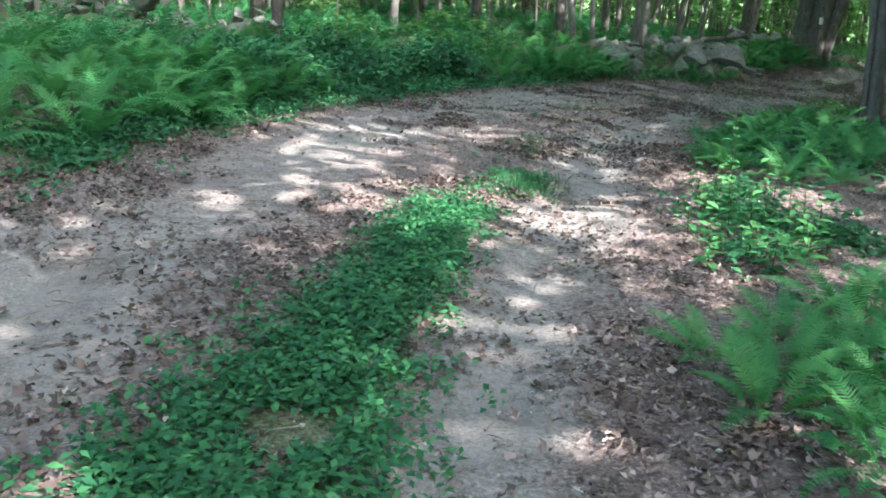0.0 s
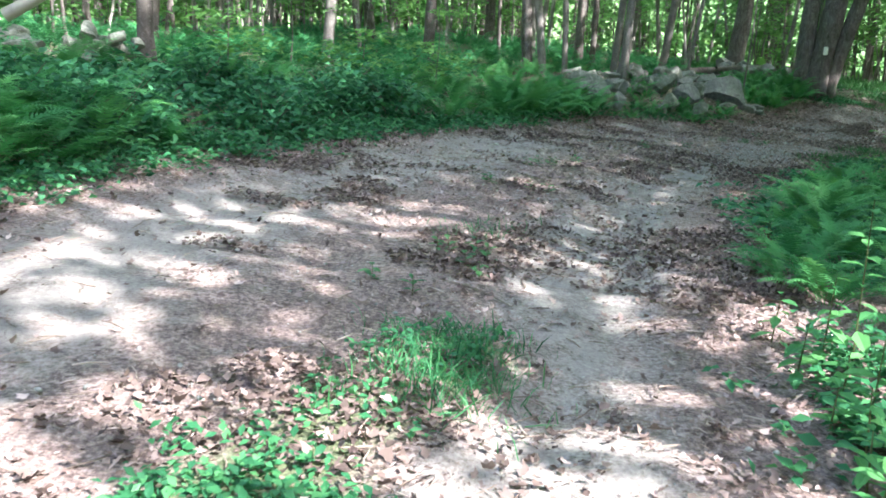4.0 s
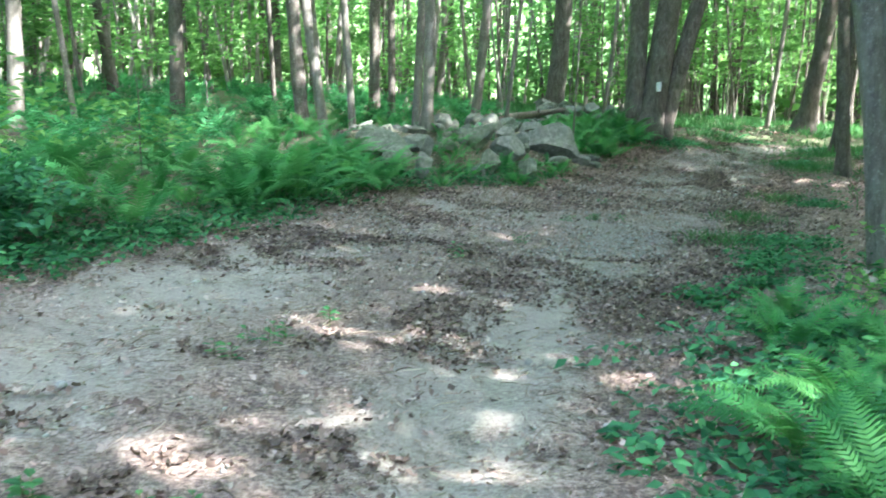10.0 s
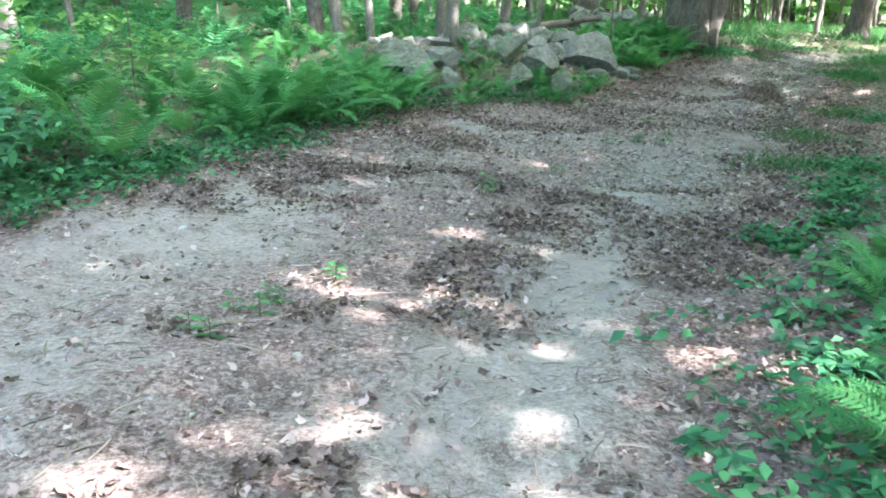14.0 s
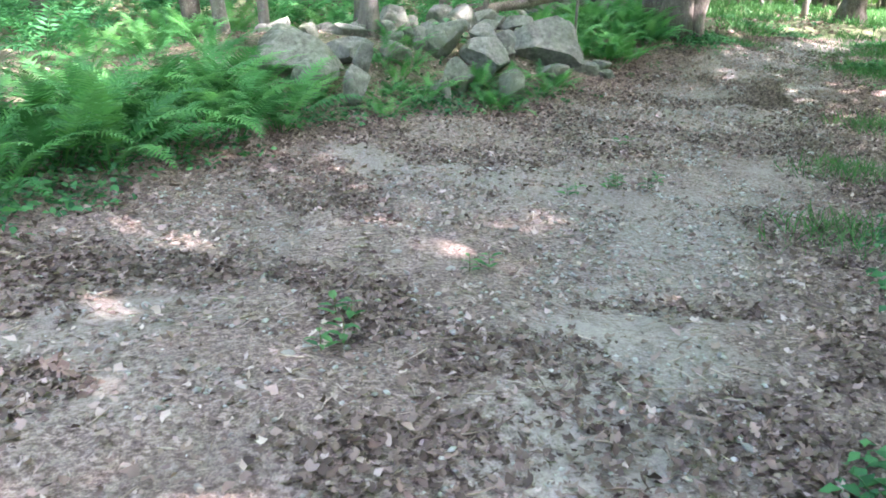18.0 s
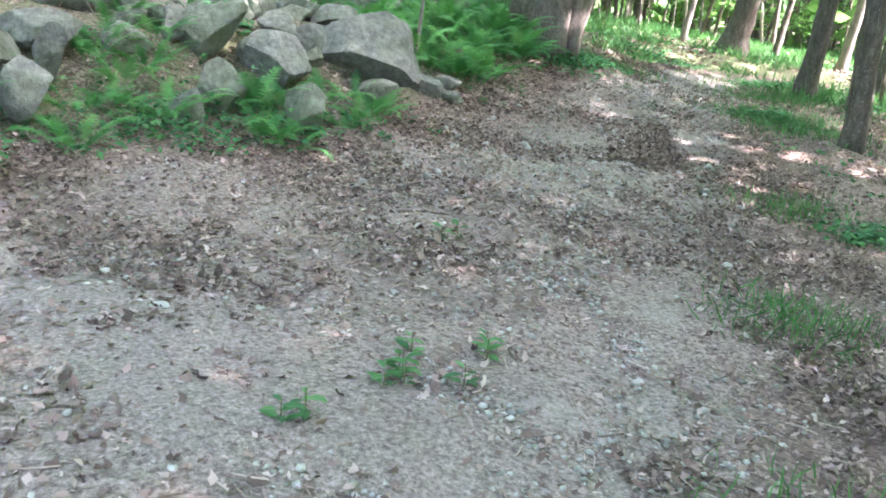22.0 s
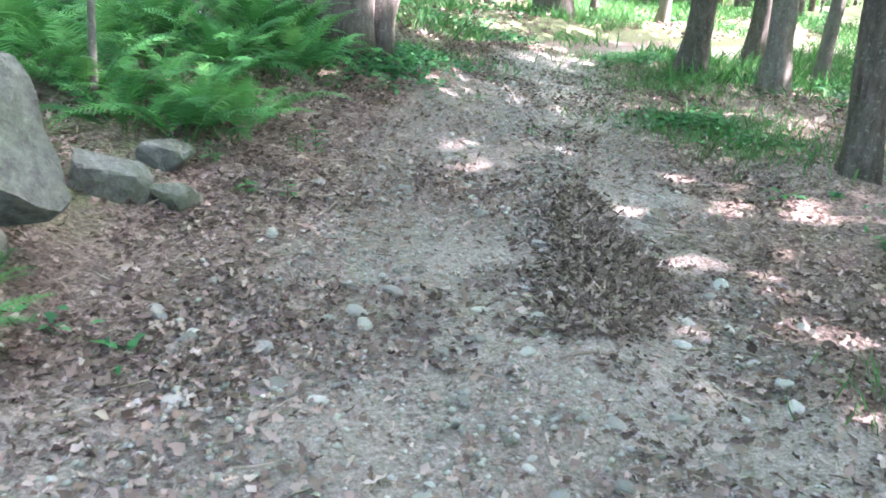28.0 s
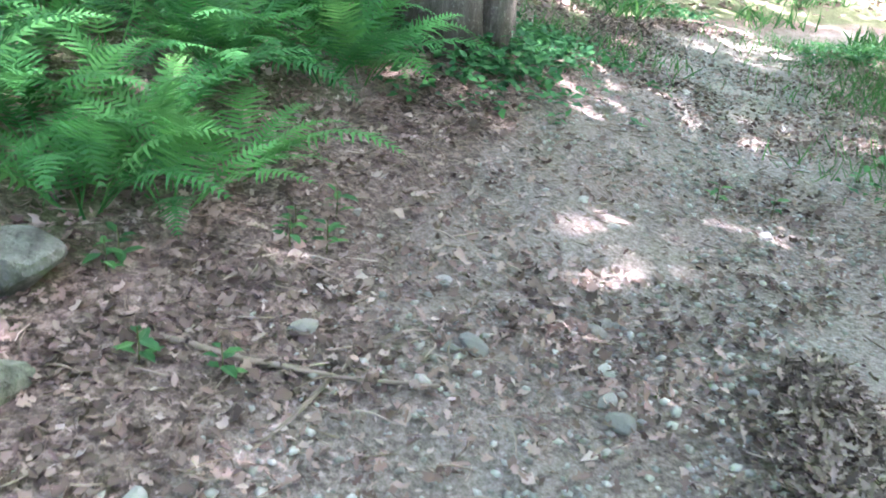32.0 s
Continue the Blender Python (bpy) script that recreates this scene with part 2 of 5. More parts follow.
BARK_DARK = bark_mat("dark_bark", (0.045, 0.039, 0.034), (0.11, 0.096, 0.084), (0.20, 0.178, 0.158), 15.0, 0.15, 0.22)
# sunlight on trunks is put into this lighter bark colour
BARK_SUNLIT = bark_mat("sunlit_bark", (0.13, 0.12, 0.105), (0.25, 0.235, 0.21), (0.40, 0.385, 0.35), 15.0, 0.3)
BARK_PLATE = bark_mat("plated_bark", (0.06, 0.054, 0.049), (0.20, 0.187, 0.17), (0.36, 0.35, 0.325), 16.0, 0.4, 0.6)
ROCK = rock_mat("granite", (0.085, 0.09, 0.079), (0.165, 0.171, 0.152), (0.27, 0.275, 0.248), 0.4)
ROCK_MOSS = rock_mat("mossy_granite", (0.07, 0.082, 0.062), (0.14, 0.155, 0.122), (0.24, 0.25, 0.215), 0.6)
PEBBLE = plain_mat("pebble_grey", [(0.2, (0.15, 0.152, 0.136)), (0.5, (0.255, 0.26, 0.235)), (0.8, (0.39, 0.395, 0.36))], 30.0, 0.85, "island")
STONE = plain_mat("pale_stone", [(0.2, (0.15, 0.15, 0.135)), (0.5, (0.26, 0.262, 0.24)), (0.8, (0.42, 0.42, 0.39))], 24.0)
TWIG = plain_mat("dead_wood", [(0.2, (0.06, 0.046, 0.036)), (0.5, (0.12, 0.095, 0.075)), (0.8, (0.22, 0.185, 0.15))], 40.0)
DEAD = plain_mat("bleached_wood", [(0.2, (0.27, 0.24, 0.205)), (0.5, (0.42, 0.385, 0.34)), (0.8, (0.56, 0.53, 0.48))], 12.0)
STEM = plain_mat("green_stem", [(0.2, (0.06, 0.075, 0.03)), (0.8, (0.11, 0.12, 0.05))], 10.0)
BLAZE = plain_mat("white_blaze_paint", [(0.2, (0.62, 0.62, 0.60)), (0.8, (0.78, 0.78, 0.76))], 30.0)

# ---- plan ----
LEFT = np.array([(-3.4, -30), (-3.2, 0), (-3.1, 5.7), (-2.5, 9.0), (-1.7, 11.7), (-1.0, 12.9), (0.0, 15.2), (1.1, 16.5), (2.3, 18.5),
                 (3.0, 20.0), (4.5, 21.5), (6.9, 23.1), (8.6, 24.5), (9.8, 25.8), (11.8, 27.3), (14, 29.5), (17.6, 31.2), (22, 31.9), (48, 34.5)], float)
RIGHT = np.array([(0.9, -30), (1.0, 2.4), (1.4, 4.0), (1.9, 6.0), (2.4, 8.3), (2.9, 10.0), (3.5, 11.6), (4.3, 13.3), (5.5, 15.1),
                  (6.6, 16.8), (8.3, 18.7), (9.6, 20.4), (10.8, 22.2), (12.2, 24.0), (14.0, 26.0), (15.8, 28.2), (18.5, 29.8), (23, 30.8), (50, 33.4)], float)
RISE = [0, 0.02, -0.03, -0.05, -0.02, -0.03, -0.04, -0.06, -0.08, -0.10, -0.04, 0.20, 0.38, 0.43, 0.45, 0.46, 0.48, 0.5, 0.5]


OLD_WALL = np.array([(-9.0, 17.2), (-6.0, 16.2), (-4.4, 15.7), (-3.3, 15.2)], float)
WALL = np.array([(3.3, 23.2), (5.2, 23.9), (6.8, 24.5), (7.6, 24.9)], float)
HEAP = np.array([(9.45, 22.65), (9.95, 23.05), (10.35, 23.55), (10.85, 24.2)], float)


def side(x, y, line):
    """Signed distance of points from a line of the plan: positive to its right."""
    p = np.stack([np.ravel(x), np.ravel(y)], -1).astype(float)
    best, sign = np.full(len(p), 1e9), np.zeros(len(p))
    for a, b in zip(line[:-1], line[1:]):
        d = b - a
        u = np.clip(((p - a) @ d) / (d @ d), 0, 1)
        off = p - (a + u[:, None] * d)
        r = np.hypot(off[:, 0], off[:, 1])
        s = np.sign(d[1] * off[:, 0] - d[0] * off[:, 1])
        near = r < best - 1e-9
        best, sign = np.where(near, r, best), np.where(near, s, sign)
    return (best * sign).reshape(np.shape(x))


def smooth(v, lo, hi):
    u = np.clip((v - lo) / (hi - lo), 0, 1)
    return u * u * (3 - 2 * u)


RNG = np.random.default_rng(7)
_GX = RNG.random((64, 64, 3))


def wave(x, y, size, layer=0):
    """Smooth value noise, 0 to 1, of the given size in metres."""
    u, v = np.asarray(x, float) / size + 17.3 * layer, np.asarray(y, float) / size + 9.1 * layer
    i, j = np.floor(u).astype(int), np.floor(v).astype(int)
    fu, fv = u - i, v - j
    fu, fv = fu * fu * (3 - 2 * fu), fv * fv * (3 - 2 * fv)
    g = lambda a, b: _GX[a % 64, b % 64, layer % 3]
    return (g(i, j) * (1 - fu) + g(i + 1, j) * fu) * (1 - fv) + (g(i, j + 1) * (1 - fu) + g(i + 1, j + 1) * fu) * fv


def slope(x, y):
    """The hillside falls away to the right of the track."""
    return -0.0699 * np.clip(0.937 * np.asarray(x, float) - 0.35 * np.asarray(y, float), -14, 12)


def height(x, y):
    """The lie of the land."""
    x, y = np.asarray(x, float), np.asarray(y, float)
    s = 0.35 * x + 0.937 * y
    z = sum(np.interp(s + o, np.arange(0, 45.1, 2.5), RISE) for o in (-1.6, -0.8, 0, 0.8, 1.6)) / 5
    z = z + slope(x, y)
    dl, dr = side(x, y, LEFT), -side(x, y, RIGHT)
    z = z + 0.22 * smooth(-dl, 0.1, 1.6) + 0.10 * smooth(-dl, 1.5, 6)
    z = z + 0.06 * smooth(-dr, 0.0, 0.8)
    # the mound of the stone wall
    z = z + 0.46 * np.exp(-(side(x, y, WALL) / 0.95) ** 2) * (1 - 0.95 * smooth(x, 7.1, 8.0))
    # the core of the leaf heap
    z = z + 0.09 * np.exp(-(side(x, y, HEAP) / 0.2) ** 2)
    z = z + 0.25 * np.exp(-(side(x, y, OLD_WALL) / 0.7) ** 2)
    # the rise about the big tree
    z = z + 0.24 * np.exp(-((x - 10.7) ** 2 + (y - 27.6) ** 2) / 2.2)
    on = smooth(dl, -0.1, 0.5) * smooth(dr, -0.1, 0.4)
    z = z - on * 0.055 * np.exp(-((dr - 1.0) / 0.38) ** 2) - on * 0.05 * np.exp(-((dl - 1.2) / 0.5) ** 2)
    z = z + (wave(x, y, 1.3) - 0.5) * 0.09 + (wave(x, y, 0.45, 1) - 0.5) * 0.045 + (wave(x, y, 6.0, 2) - 0.5) * 0.12 * smooth(np.maximum(-dl, -dr), 0.5, 4)
    return z


def up(x, y):
    return float(height(np.array([x]), np.array([y]))[0])


STRIP = np.array([(-0.6, -4), (-0.6, 2.1), (-0.45, 3.2), (-0.25, 4.4), (-0.1, 5.7), (0.2, 6.8), (0.6, 7.4), (1.0, 8.6)], float)


def cover(x, y):
    """How sandy, green and stony the ground is."""
    dl, dr = side(x, y, LEFT), -side(x, y, RIGHT)
    n = wave(x, y, 1.6, 1)
    on = smooth(dl, 0.0, 0.5) * smooth(dr, 0.1, 0.5)
    right_track = np.exp(-((dr - 1.0) / 0.55) ** 2)
    left_track = np.exp(-((dl - 1.25) / 0.8) ** 2)
    late = smooth(0.35 * x + 0.937 * y, 14, 19)
    further = smooth(0.35 * x + 0.937 * y, 19, 21)
    sand = on * np.clip(right_track * (1.1 - 0.55 * further) + left_track * (1.0 - 0.6 * late) + 0.12 - 0.08 * late, 0, 1.2) * (0.45 + 0.75 * n)
    sand = np.clip(sand + 0.45 * on * smooth(0.35 * x + 0.937 * y, 28.5, 31), 0, 1.2)
    sand = sand * (1 - 0.35 * late)
    st = np.abs(side(x, y, STRIP))
    strip = np.exp(-(st / 0.34) ** 2) * (y < 7.9)
    sand = sand * (1 - 0.7 * strip)
    green = np.clip(strip + smooth(-dl, 0.0, 0.5) * 0.7 + smooth(-dr, 0.2, 1.2) * 0.35 + smooth(np.maximum(-dl, -dr), 4, 9) * 0.45 + smooth(0.35 * x + 0.937 * y, 29, 32) * smooth(np.maximum(-dl, -dr), -0.3, 0.6) * 0.9, 0, 1.3)
    gravel = on * late * (0.45 + 0.6 * wave(x, y, 1.1, 2))
    return sand, green, gravel


# ---- mesh helpers ----


def mesh_of(name, verts, faces, mat, smooth_faces=False):
    me = bpy.data.meshes.new(name)
    me.from_pydata([tuple(map(float, v)) for v in verts], [], [tuple(map(int, q)) for q in faces])
    me.materials.append(mat)
    if smooth_faces:
        me.polygons.foreach_set("use_smooth", [True] * len(me.polygons))
    me.update()
    return me


def bulk(name, tv, tf, mats, offs, mat, smooth_faces=False):
    """One mesh of many copies of a small template: matrices (n,3,3) and places (n,3)."""
    tv, tf = np.asarray(tv, float), np.asarray(tf, int)
    n, nv, nf, k = len(offs), len(tv), len(tf), tf.shape[1]
    v = (np.einsum("nij,vj->nvi", mats, tv) + offs[:, None]).reshape(-1, 3)
    f = (tf[None] + (np.arange(n) * nv)[:, None, None]).reshape(-1)
    me = bpy.data.meshes.new(name)
    me.vertices.add(n * nv)
    me.loops.add(n * nf * k)
    me.polygons.add(n * nf)
    me.vertices.foreach_set("co", v.ravel().astype(np.float32))
    me.loops.foreach_set("vertex_index", f.astype(np.int32))
    me.polygons.foreach_set("loop_start", np.arange(0, n * nf * k, k, dtype=np.int32))
    if smooth_faces:
        me.polygons.foreach_set("use_smooth", np.ones(n * nf, bool))
    me.materials.append(mat)
    me.update(calc_edges=True)
    me.validate()
    return me


def part(name, me, parent, label="", m=None):
    ob = new(name, me)
    ob.parent = parent
    if m is not None:
        ob.matrix_basis = m
    return tagged(ob, label)


def thing(name, label, category, group="", kind="", m=None, data=None):
    ob = new(name, data)
    if m is not None:
        ob.matrix_basis = m
    return tagged(ob, label, category, group, kind)


def turns(n, rng, tilt=0.5, size=(0.8, 1.2), flat=True):
    """Random turns: a heading each, a tilt and a size."""
    a, b, c = rng.uniform(0, 2 * np.pi, n), rng.normal(0, tilt, n), rng.normal(0, tilt, n)
    s = rng.uniform(*size, n)
    ca, sa, cb, sb, cc, sc = np.cos(a), np.sin(a), np.cos(b), np.sin(b), np.cos(c), np.sin(c)
    z, o = np.zeros(n), np.ones(n)
    rz = np.stack([np.stack([ca, -sa, z], -1), np.stack([sa, ca, z], -1), np.stack([z, z, o], -1)], 1)
    rx = np.stack([np.stack([o, z, z], -1), np.stack([z, cb, -sb], -1), np.stack([z, sb, cb], -1)], 1)
    ry = np.stack([np.stack([cc, z, sc], -1), np.stack([z, o, z], -1), np.stack([-sc, z, cc], -1)], 1)
    return (rz @ rx @ ry) * s[:, None, None]


def join(pieces):
    """Pieces (verts, faces) into one list of verts and faces."""
    vs, fs, at = [], [], 0
    for v, f in pieces:
        vs.extend(v)
        fs.extend([tuple(i + at for i in q) for q in f])
        at += len(v)
    return vs, fs


def tube(points, radii, sides=8, rough=0.0, seed=0, cap=True):
    """A tapered, uneven tube along points."""
    pts = [Vector(p) for p in points]
    verts, faces = [], []
    for i, p in enumerate(pts):
        d = (pts[min(i + 1, len(pts) - 1)] - pts[max(i - 1, 0)]).normalized()
        a = d.cross(Vector((0.31, 0.95, 0.11))).normalized()
        b = d.cross(a)
        for s in range(sides):
            w = 2 * math.pi * s / sides
            dirn = a * math.cos(w) + b * math.sin(w)
            r = radii[i]
            if rough:
                r *= 1 + rough * noise.noise(Vector((dirn.x * 1.7 + seed, dirn.y * 1.7, p.z * 1.3 + dirn.z)) + p * 0.4)
            verts.append(p + dirn * r)
    for i in range(len(pts) - 1):
        for s in range(sides):
            t = (s + 1) % sides
            faces.append((i * sides + s, i * sides + t, (i + 1) * sides + t, (i + 1) * sides + s))
    if cap:
        faces.append(tuple(range(sides))[::-1])
        faces.append(tuple(range((len(pts) - 1) * sides, len(pts) * sides)))
    return verts, faces


# ---- ground ----


def axis(lo, hi, step, far):
    inner = np.arange(lo, hi + 1e-6, step)
    grow = np.cumsum(step * 1.16 ** np.arange(1, 60))
    return np.concatenate([(lo - grow[lo - grow > -far])[::-1], inner, hi + grow[hi + grow < far]])


def build_ground():
    xs, ys = axis(-5, 15, 0.09, 300), axis(0.5, 29, 0.09, 300)
    gx, gy = np.meshgrid(xs, ys)
    gz = height(gx, gy)
    # fine lumps of trodden earth
    lump = (wave(0.8 * gx + 0.6 * gy, 0.8 * gy - 0.6 * gx, 0.29, 2) - 0.5) * 0.034 + (wave(0.6 * gx - 0.8 * gy, 0.6 * gy + 0.8 * gx, 0.55, 0) - 0.5) * 0.045
    gz = gz + lump
    ny, nx = gx.shape
    idx = np.arange(nx * ny).reshape(ny, nx)
    quads = np.stack([idx[:-1, :-1], idx[:-1, 1:], idx[1:, 1:], idx[1:, :-1]], -1).reshape(-1, 4)
    v = np.stack([gx, gy, gz], -1).reshape(-1, 3)
    me = bulk("ground", v, quads, np.eye(3)[None], np.zeros((1, 3)), GROUND, True)
    col = me.color_attributes.new("cover", "FLOAT_COLOR", "POINT")
    s, g, r = cover(gx, gy)
    rgba = np.stack([s, g, r, np.ones_like(s)], -1).astype(np.float32)
    col.data.foreach_set("color", rgba.ravel())
    thing("ground", "forest floor with a bare sandy double track", "ground", kind="structure", data=me)


build_ground()

# ---- plants: templates ----


def frond_mesh(name, seed, pairs=23, fine=True, arch=1.0, mat=None):
    """A fern frond one metre long: an arching stalk with toothed leaflets in pairs."""
    r = random.Random(seed)
    verts, faces = [], []
    pts = []
    p, ang = Vector((0, 0, 0)), radians(80 - 8 * r.random())
    n = 26
    sway = r.uniform(-0.25, 0.25)
    for i in range(n + 1):
        pts.append(p.copy())
        p = p + Vector((math.cos(ang), sway * (i / n) * 0.6, math.sin(ang))) / n
        ang -= radians(1.6 + 3.0 * i / n) * arch
    at = lambda s: pts[min(int(s * n), n - 1)].lerp(pts[min(int(s * n), n - 1) + 1], s * n - min(int(s * n), n - 1))
    k7 = 6 if fine else 3
    stalk = tube([at(i / k7) for i in range(k7 + 1)], [0.007 * (1 - 0.8 * i / k7) for i in range(k7 + 1)], 3, cap=False)
    verts, faces = join([stalk])
    for i in range(pairs):
        s = 0.22 + 0.77 * i / pairs
        q = (s - 0.22) / 0.78
        size = 0.155 * (math.sin(math.pi * (0.12 + 0.88 * q) ** 0.75) ** 0.8 * (1 - 0.25 * q) + 0.05)
        c = at(s)
        fwd = (at(min(s + 0.04, 1)) - at(max(s - 0.04, 0))).normalized()
        sidev = Vector((0, 1, 0)) - fwd * fwd.y
        nrm = fwd.cross(sidev).normalized()
        for sg in (-1, 1):
            d = (sidev * sg + fwd * (0.30 + 0.45 * q + r.uniform(-0.1, 0.1))).normalized()
            droop = r.uniform(-0.15, 0.35)
            w = (d.cross(nrm)).normalized() * sg
            L = size * r.uniform(0.9, 1.1)
            b = len(verts)
            if fine:
                k = 4
                for j in range(k + 1):
                    u = j / k
                    cc = c + d * (L * u) - nrm * (droop * L * u * u) + fwd * (0.05 * L * u * u)
                    half = (0.0140 * (1 - u) ** 0.8 + 0.0010) * (0.55 + size * 3.0) * (1.0 if j % 2 else 0.7)
                    verts.append(cc + w * half + d * (0.005 if j % 2 else 0))
                    verts.append(cc - w * half + d * (0.005 if j % 2 else 0))
                for j in range(k):
                    o = b + 2 * j
                    faces.append((o, o + 1, o + 3, o + 2))
            else:
                m = c + d * L * 0.4
                verts.extend([c, m + w * 0.018, c + d * L - nrm * droop * L, m - w * 0.018])
                faces.append((b, b + 1, b + 2))
                faces.append((b, b + 2, b + 3))
    return mesh_of(name, verts, faces, mat or FERN)


FRONDS = [frond_mesh("frond", s, arch=(0.8, 1.0, 1.25, 1.05)[s]) for s in range(4)]


def fern(x, y, size, count, label, group, rng, lean=0.0):
    base = thing("fern", label, "fern", group, m=Matrix.Translation((x, y, up(x, y) - 0.02)))
    a0 = rng.uniform(0, 6.28)
    for i in range(count):
        a = a0 + 2 * math.pi * (i + rng.uniform(-0.35, 0.35)) / count
        s = size * rng.uniform(0.72, 1.12)
        m = Euler((rng.uniform(-0.3, 0.3), rng.uniform(-0.05, 0.6) + lean, a)).to_matrix().to_4x4()
        m = Matrix.Translation((0.05 * math.cos(a), 0.05 * math.sin(a), 0)) @ m @ Matrix.Scale(s, 4)
        part("frond", FRONDS[rng.randrange(4)], base, m=m)
    return base


def simple_frond(seed):
    me = frond_mesh("tmp", seed, 13, False)
    v = np.empty(len(me.vertices) * 3)
    me.vertices.foreach_get("co", v)
    f = [tuple(p.vertices) for p in me.polygons]
    tri = [q[:3] for q in f] + [(q[0], q[2], q[3]) for q in f if len(q) == 4]
    bpy.data.meshes.remove(me)
    return v.reshape(-1, 3), np.array(tri)


def bed(name, spots, size, count, label, rng, category="ferns"):
    """A bed of many ferns that nobody could count."""
    tv, tf = simple_frond(9)
    mats, offs = [], []
    for x, y in spots:
        z = up(x, y) - 0.02
        a0 = rng.uniform(0, 6.28)
        s0 = rng.uniform(0.75, 1.15) * size
        for i in range(count):
            a = a0 + 2 * math.pi * (i + rng.uniform(-0.35, 0.35)) / count
            m = Euler((rng.uniform(-0.25, 0.25), rng.uniform(-0.1, 0.45), a)).to_matrix() * (s0 * rng.uniform(0.75, 1.1))
            mats.append(np.array(m))
            offs.append((x, y, z))
    me = bulk(name, tv, tf, np.array(mats), np.array(offs), FERN_BED)
    thing(name, label, category, kind="stuff", data=me)


# a folded oval leaf, one metre long, along x
LEAF_V = [(0, 0, 0), (0.35, 0.24, 0.07), (0.4, 0, 0.0), (0.35, -0.24, 0.07), (0.75, 0.17, 0.02), (0.8, 0, -0.04), (0.75, -0.17, 0.02), (1.0, 0, -0.12)]
LEAF_F = [(0, 2, 1), (0, 3, 2), (1, 2, 4), (2, 5, 4), (2, 3, 6), (2, 6, 5), (4, 5, 7), (5, 6, 7)]
# a plainer leaf for what stays far off
LEAF2_V = [(0, 0, 0), (0.45, 0.3, 0.08), (1.0, 0, -0.06), (0.5, -0.3, 0.08)]
LEAF2_F = [(0, 2, 1), (0, 3, 2)]
# a folded leaf of middling detail
LEAF4_V = [(0, 0, 0), (0.45, 0.27, 0.07), (0.5, 0, 0.0), (0.45, -0.27, 0.07), (1.0, 0, -0.1)]
LEAF4_F = [(0, 2, 1), (0, 3, 2), (1, 2, 4), (2, 3, 4)]
# a curled scrap of a dead leaf
SCRAP_V = [(0, 0, 0.02), (0.45, 0.34, 0.13), (0.55, -0.02, 0.0), (0.35, -0.30, 0.1), (1.0, 0.06, 0.1)]
SCRAP_F = [(0, 2, 1), (0, 3, 2), (1, 2, 4), (3, 4, 2)]
# a flat lobed oak leaf, curled when dead
OAK_V = [(0, 0, 0), (0.22, 0.16, 0.06), (0.36, 0.09, 0.02), (0.52, 0.30, 0.13), (0.66, 0.12, 0.02), (0.82, 0.2, 0.06), (1.0, 0, -0.03),
         (0.82, -0.2, 0.08), (0.66, -0.12, 0.02), (0.52, -0.30, 0.15), (0.36, -0.09, 0.02), (0.22, -0.16, 0.06), (0.5, 0, -0.02)]
OAK_F = [(0, 1, 12), (1, 2, 12), (2, 3, 12), (3, 4, 12), (4, 5, 12), (5, 6, 12), (6, 7, 12), (7, 8, 12), (8, 9, 12), (9, 10, 12), (10, 11, 12), (11, 0, 12)]


def scatter(n, rng, density, box):
    """n places in a box (x0, y0, x1, y1), kept by a density function of 0 to 1."""
    out = np.zeros((0, 2))
    while len(out) < n:
        p = rng.uniform((box[0], box[1]), (box[2], box[3]), (n * 2, 2))
        keep = rng.random(len(p)) < density(p[:, 0], p[:, 1])
        out = np.concatenate([out, p[keep]])
    return out[:n]


def herbs(name, spots, leaf, height_to, label, mat, rng, leaves=9, category="plants"):
    """Low leafy plants: short stems of folded leaves, in one mesh."""
    n = len(spots)
    z = height(spots[:, 0], spots[:, 1])
    h = rng.uniform(0.3, 1.0, n) * height_to
    mats = turns(n * leaves, rng, 0.35, (0.7 * leaf, 1.3 * leaf))
    spread = rng.normal(0, 1, (n, leaves, 2)) * (0.35 * h[:, None, None] + 0.02)
    tall = rng.uniform(0.15, 1, (n, leaves)) * h[:, None]
    offs = np.concatenate([spots[:, None] + spread, (z[:, None] + tall)[:, :, None]], -1).reshape(-1, 3)
    me = bulk(name, LEAF4_V, LEAF4_F, mats, offs, mat)
    thing(name, label, category, kind="stuff", data=me)


# ---- trees ----


def crown_mesh(name, seed, radius, lo, hi, leaves, size):
    """Leaves in clumps round the ends of unseen twigs, with gaps between."""
    rng = np.random.default_rng(seed)
    k = int(leaves / 55)
    a, q = rng.uniform(0, 6.283, k), np.sqrt(rng.uniform(0.02, 1, k)) * radius
    h = rng.uniform(lo, hi, k)
    mid = 1 - 0.5 * np.abs((h - lo) / (hi - lo) - 0.4)
    c = np.stack([np.cos(a) * q * mid, np.sin(a) * q * mid, h], -1)
    offs = (c[:, None] + rng.normal(0, 1, (k, 55, 3)) * (0.55, 0.55, 0.16)).reshape(-1, 3)
    mats = turns(len(offs), rng, 0.45, (size * 0.7, size * 1.3))
    return bulk(name, LEAF2_V, LEAF2_F, mats, offs, CANOPY)


CROWNS = [crown_mesh("crown", 40 + i, 3.9 + 0.5 * (i % 3), 8.0 - 0.5 * (i % 2), 14.5, 1250, 0.36) for i in range(6)]


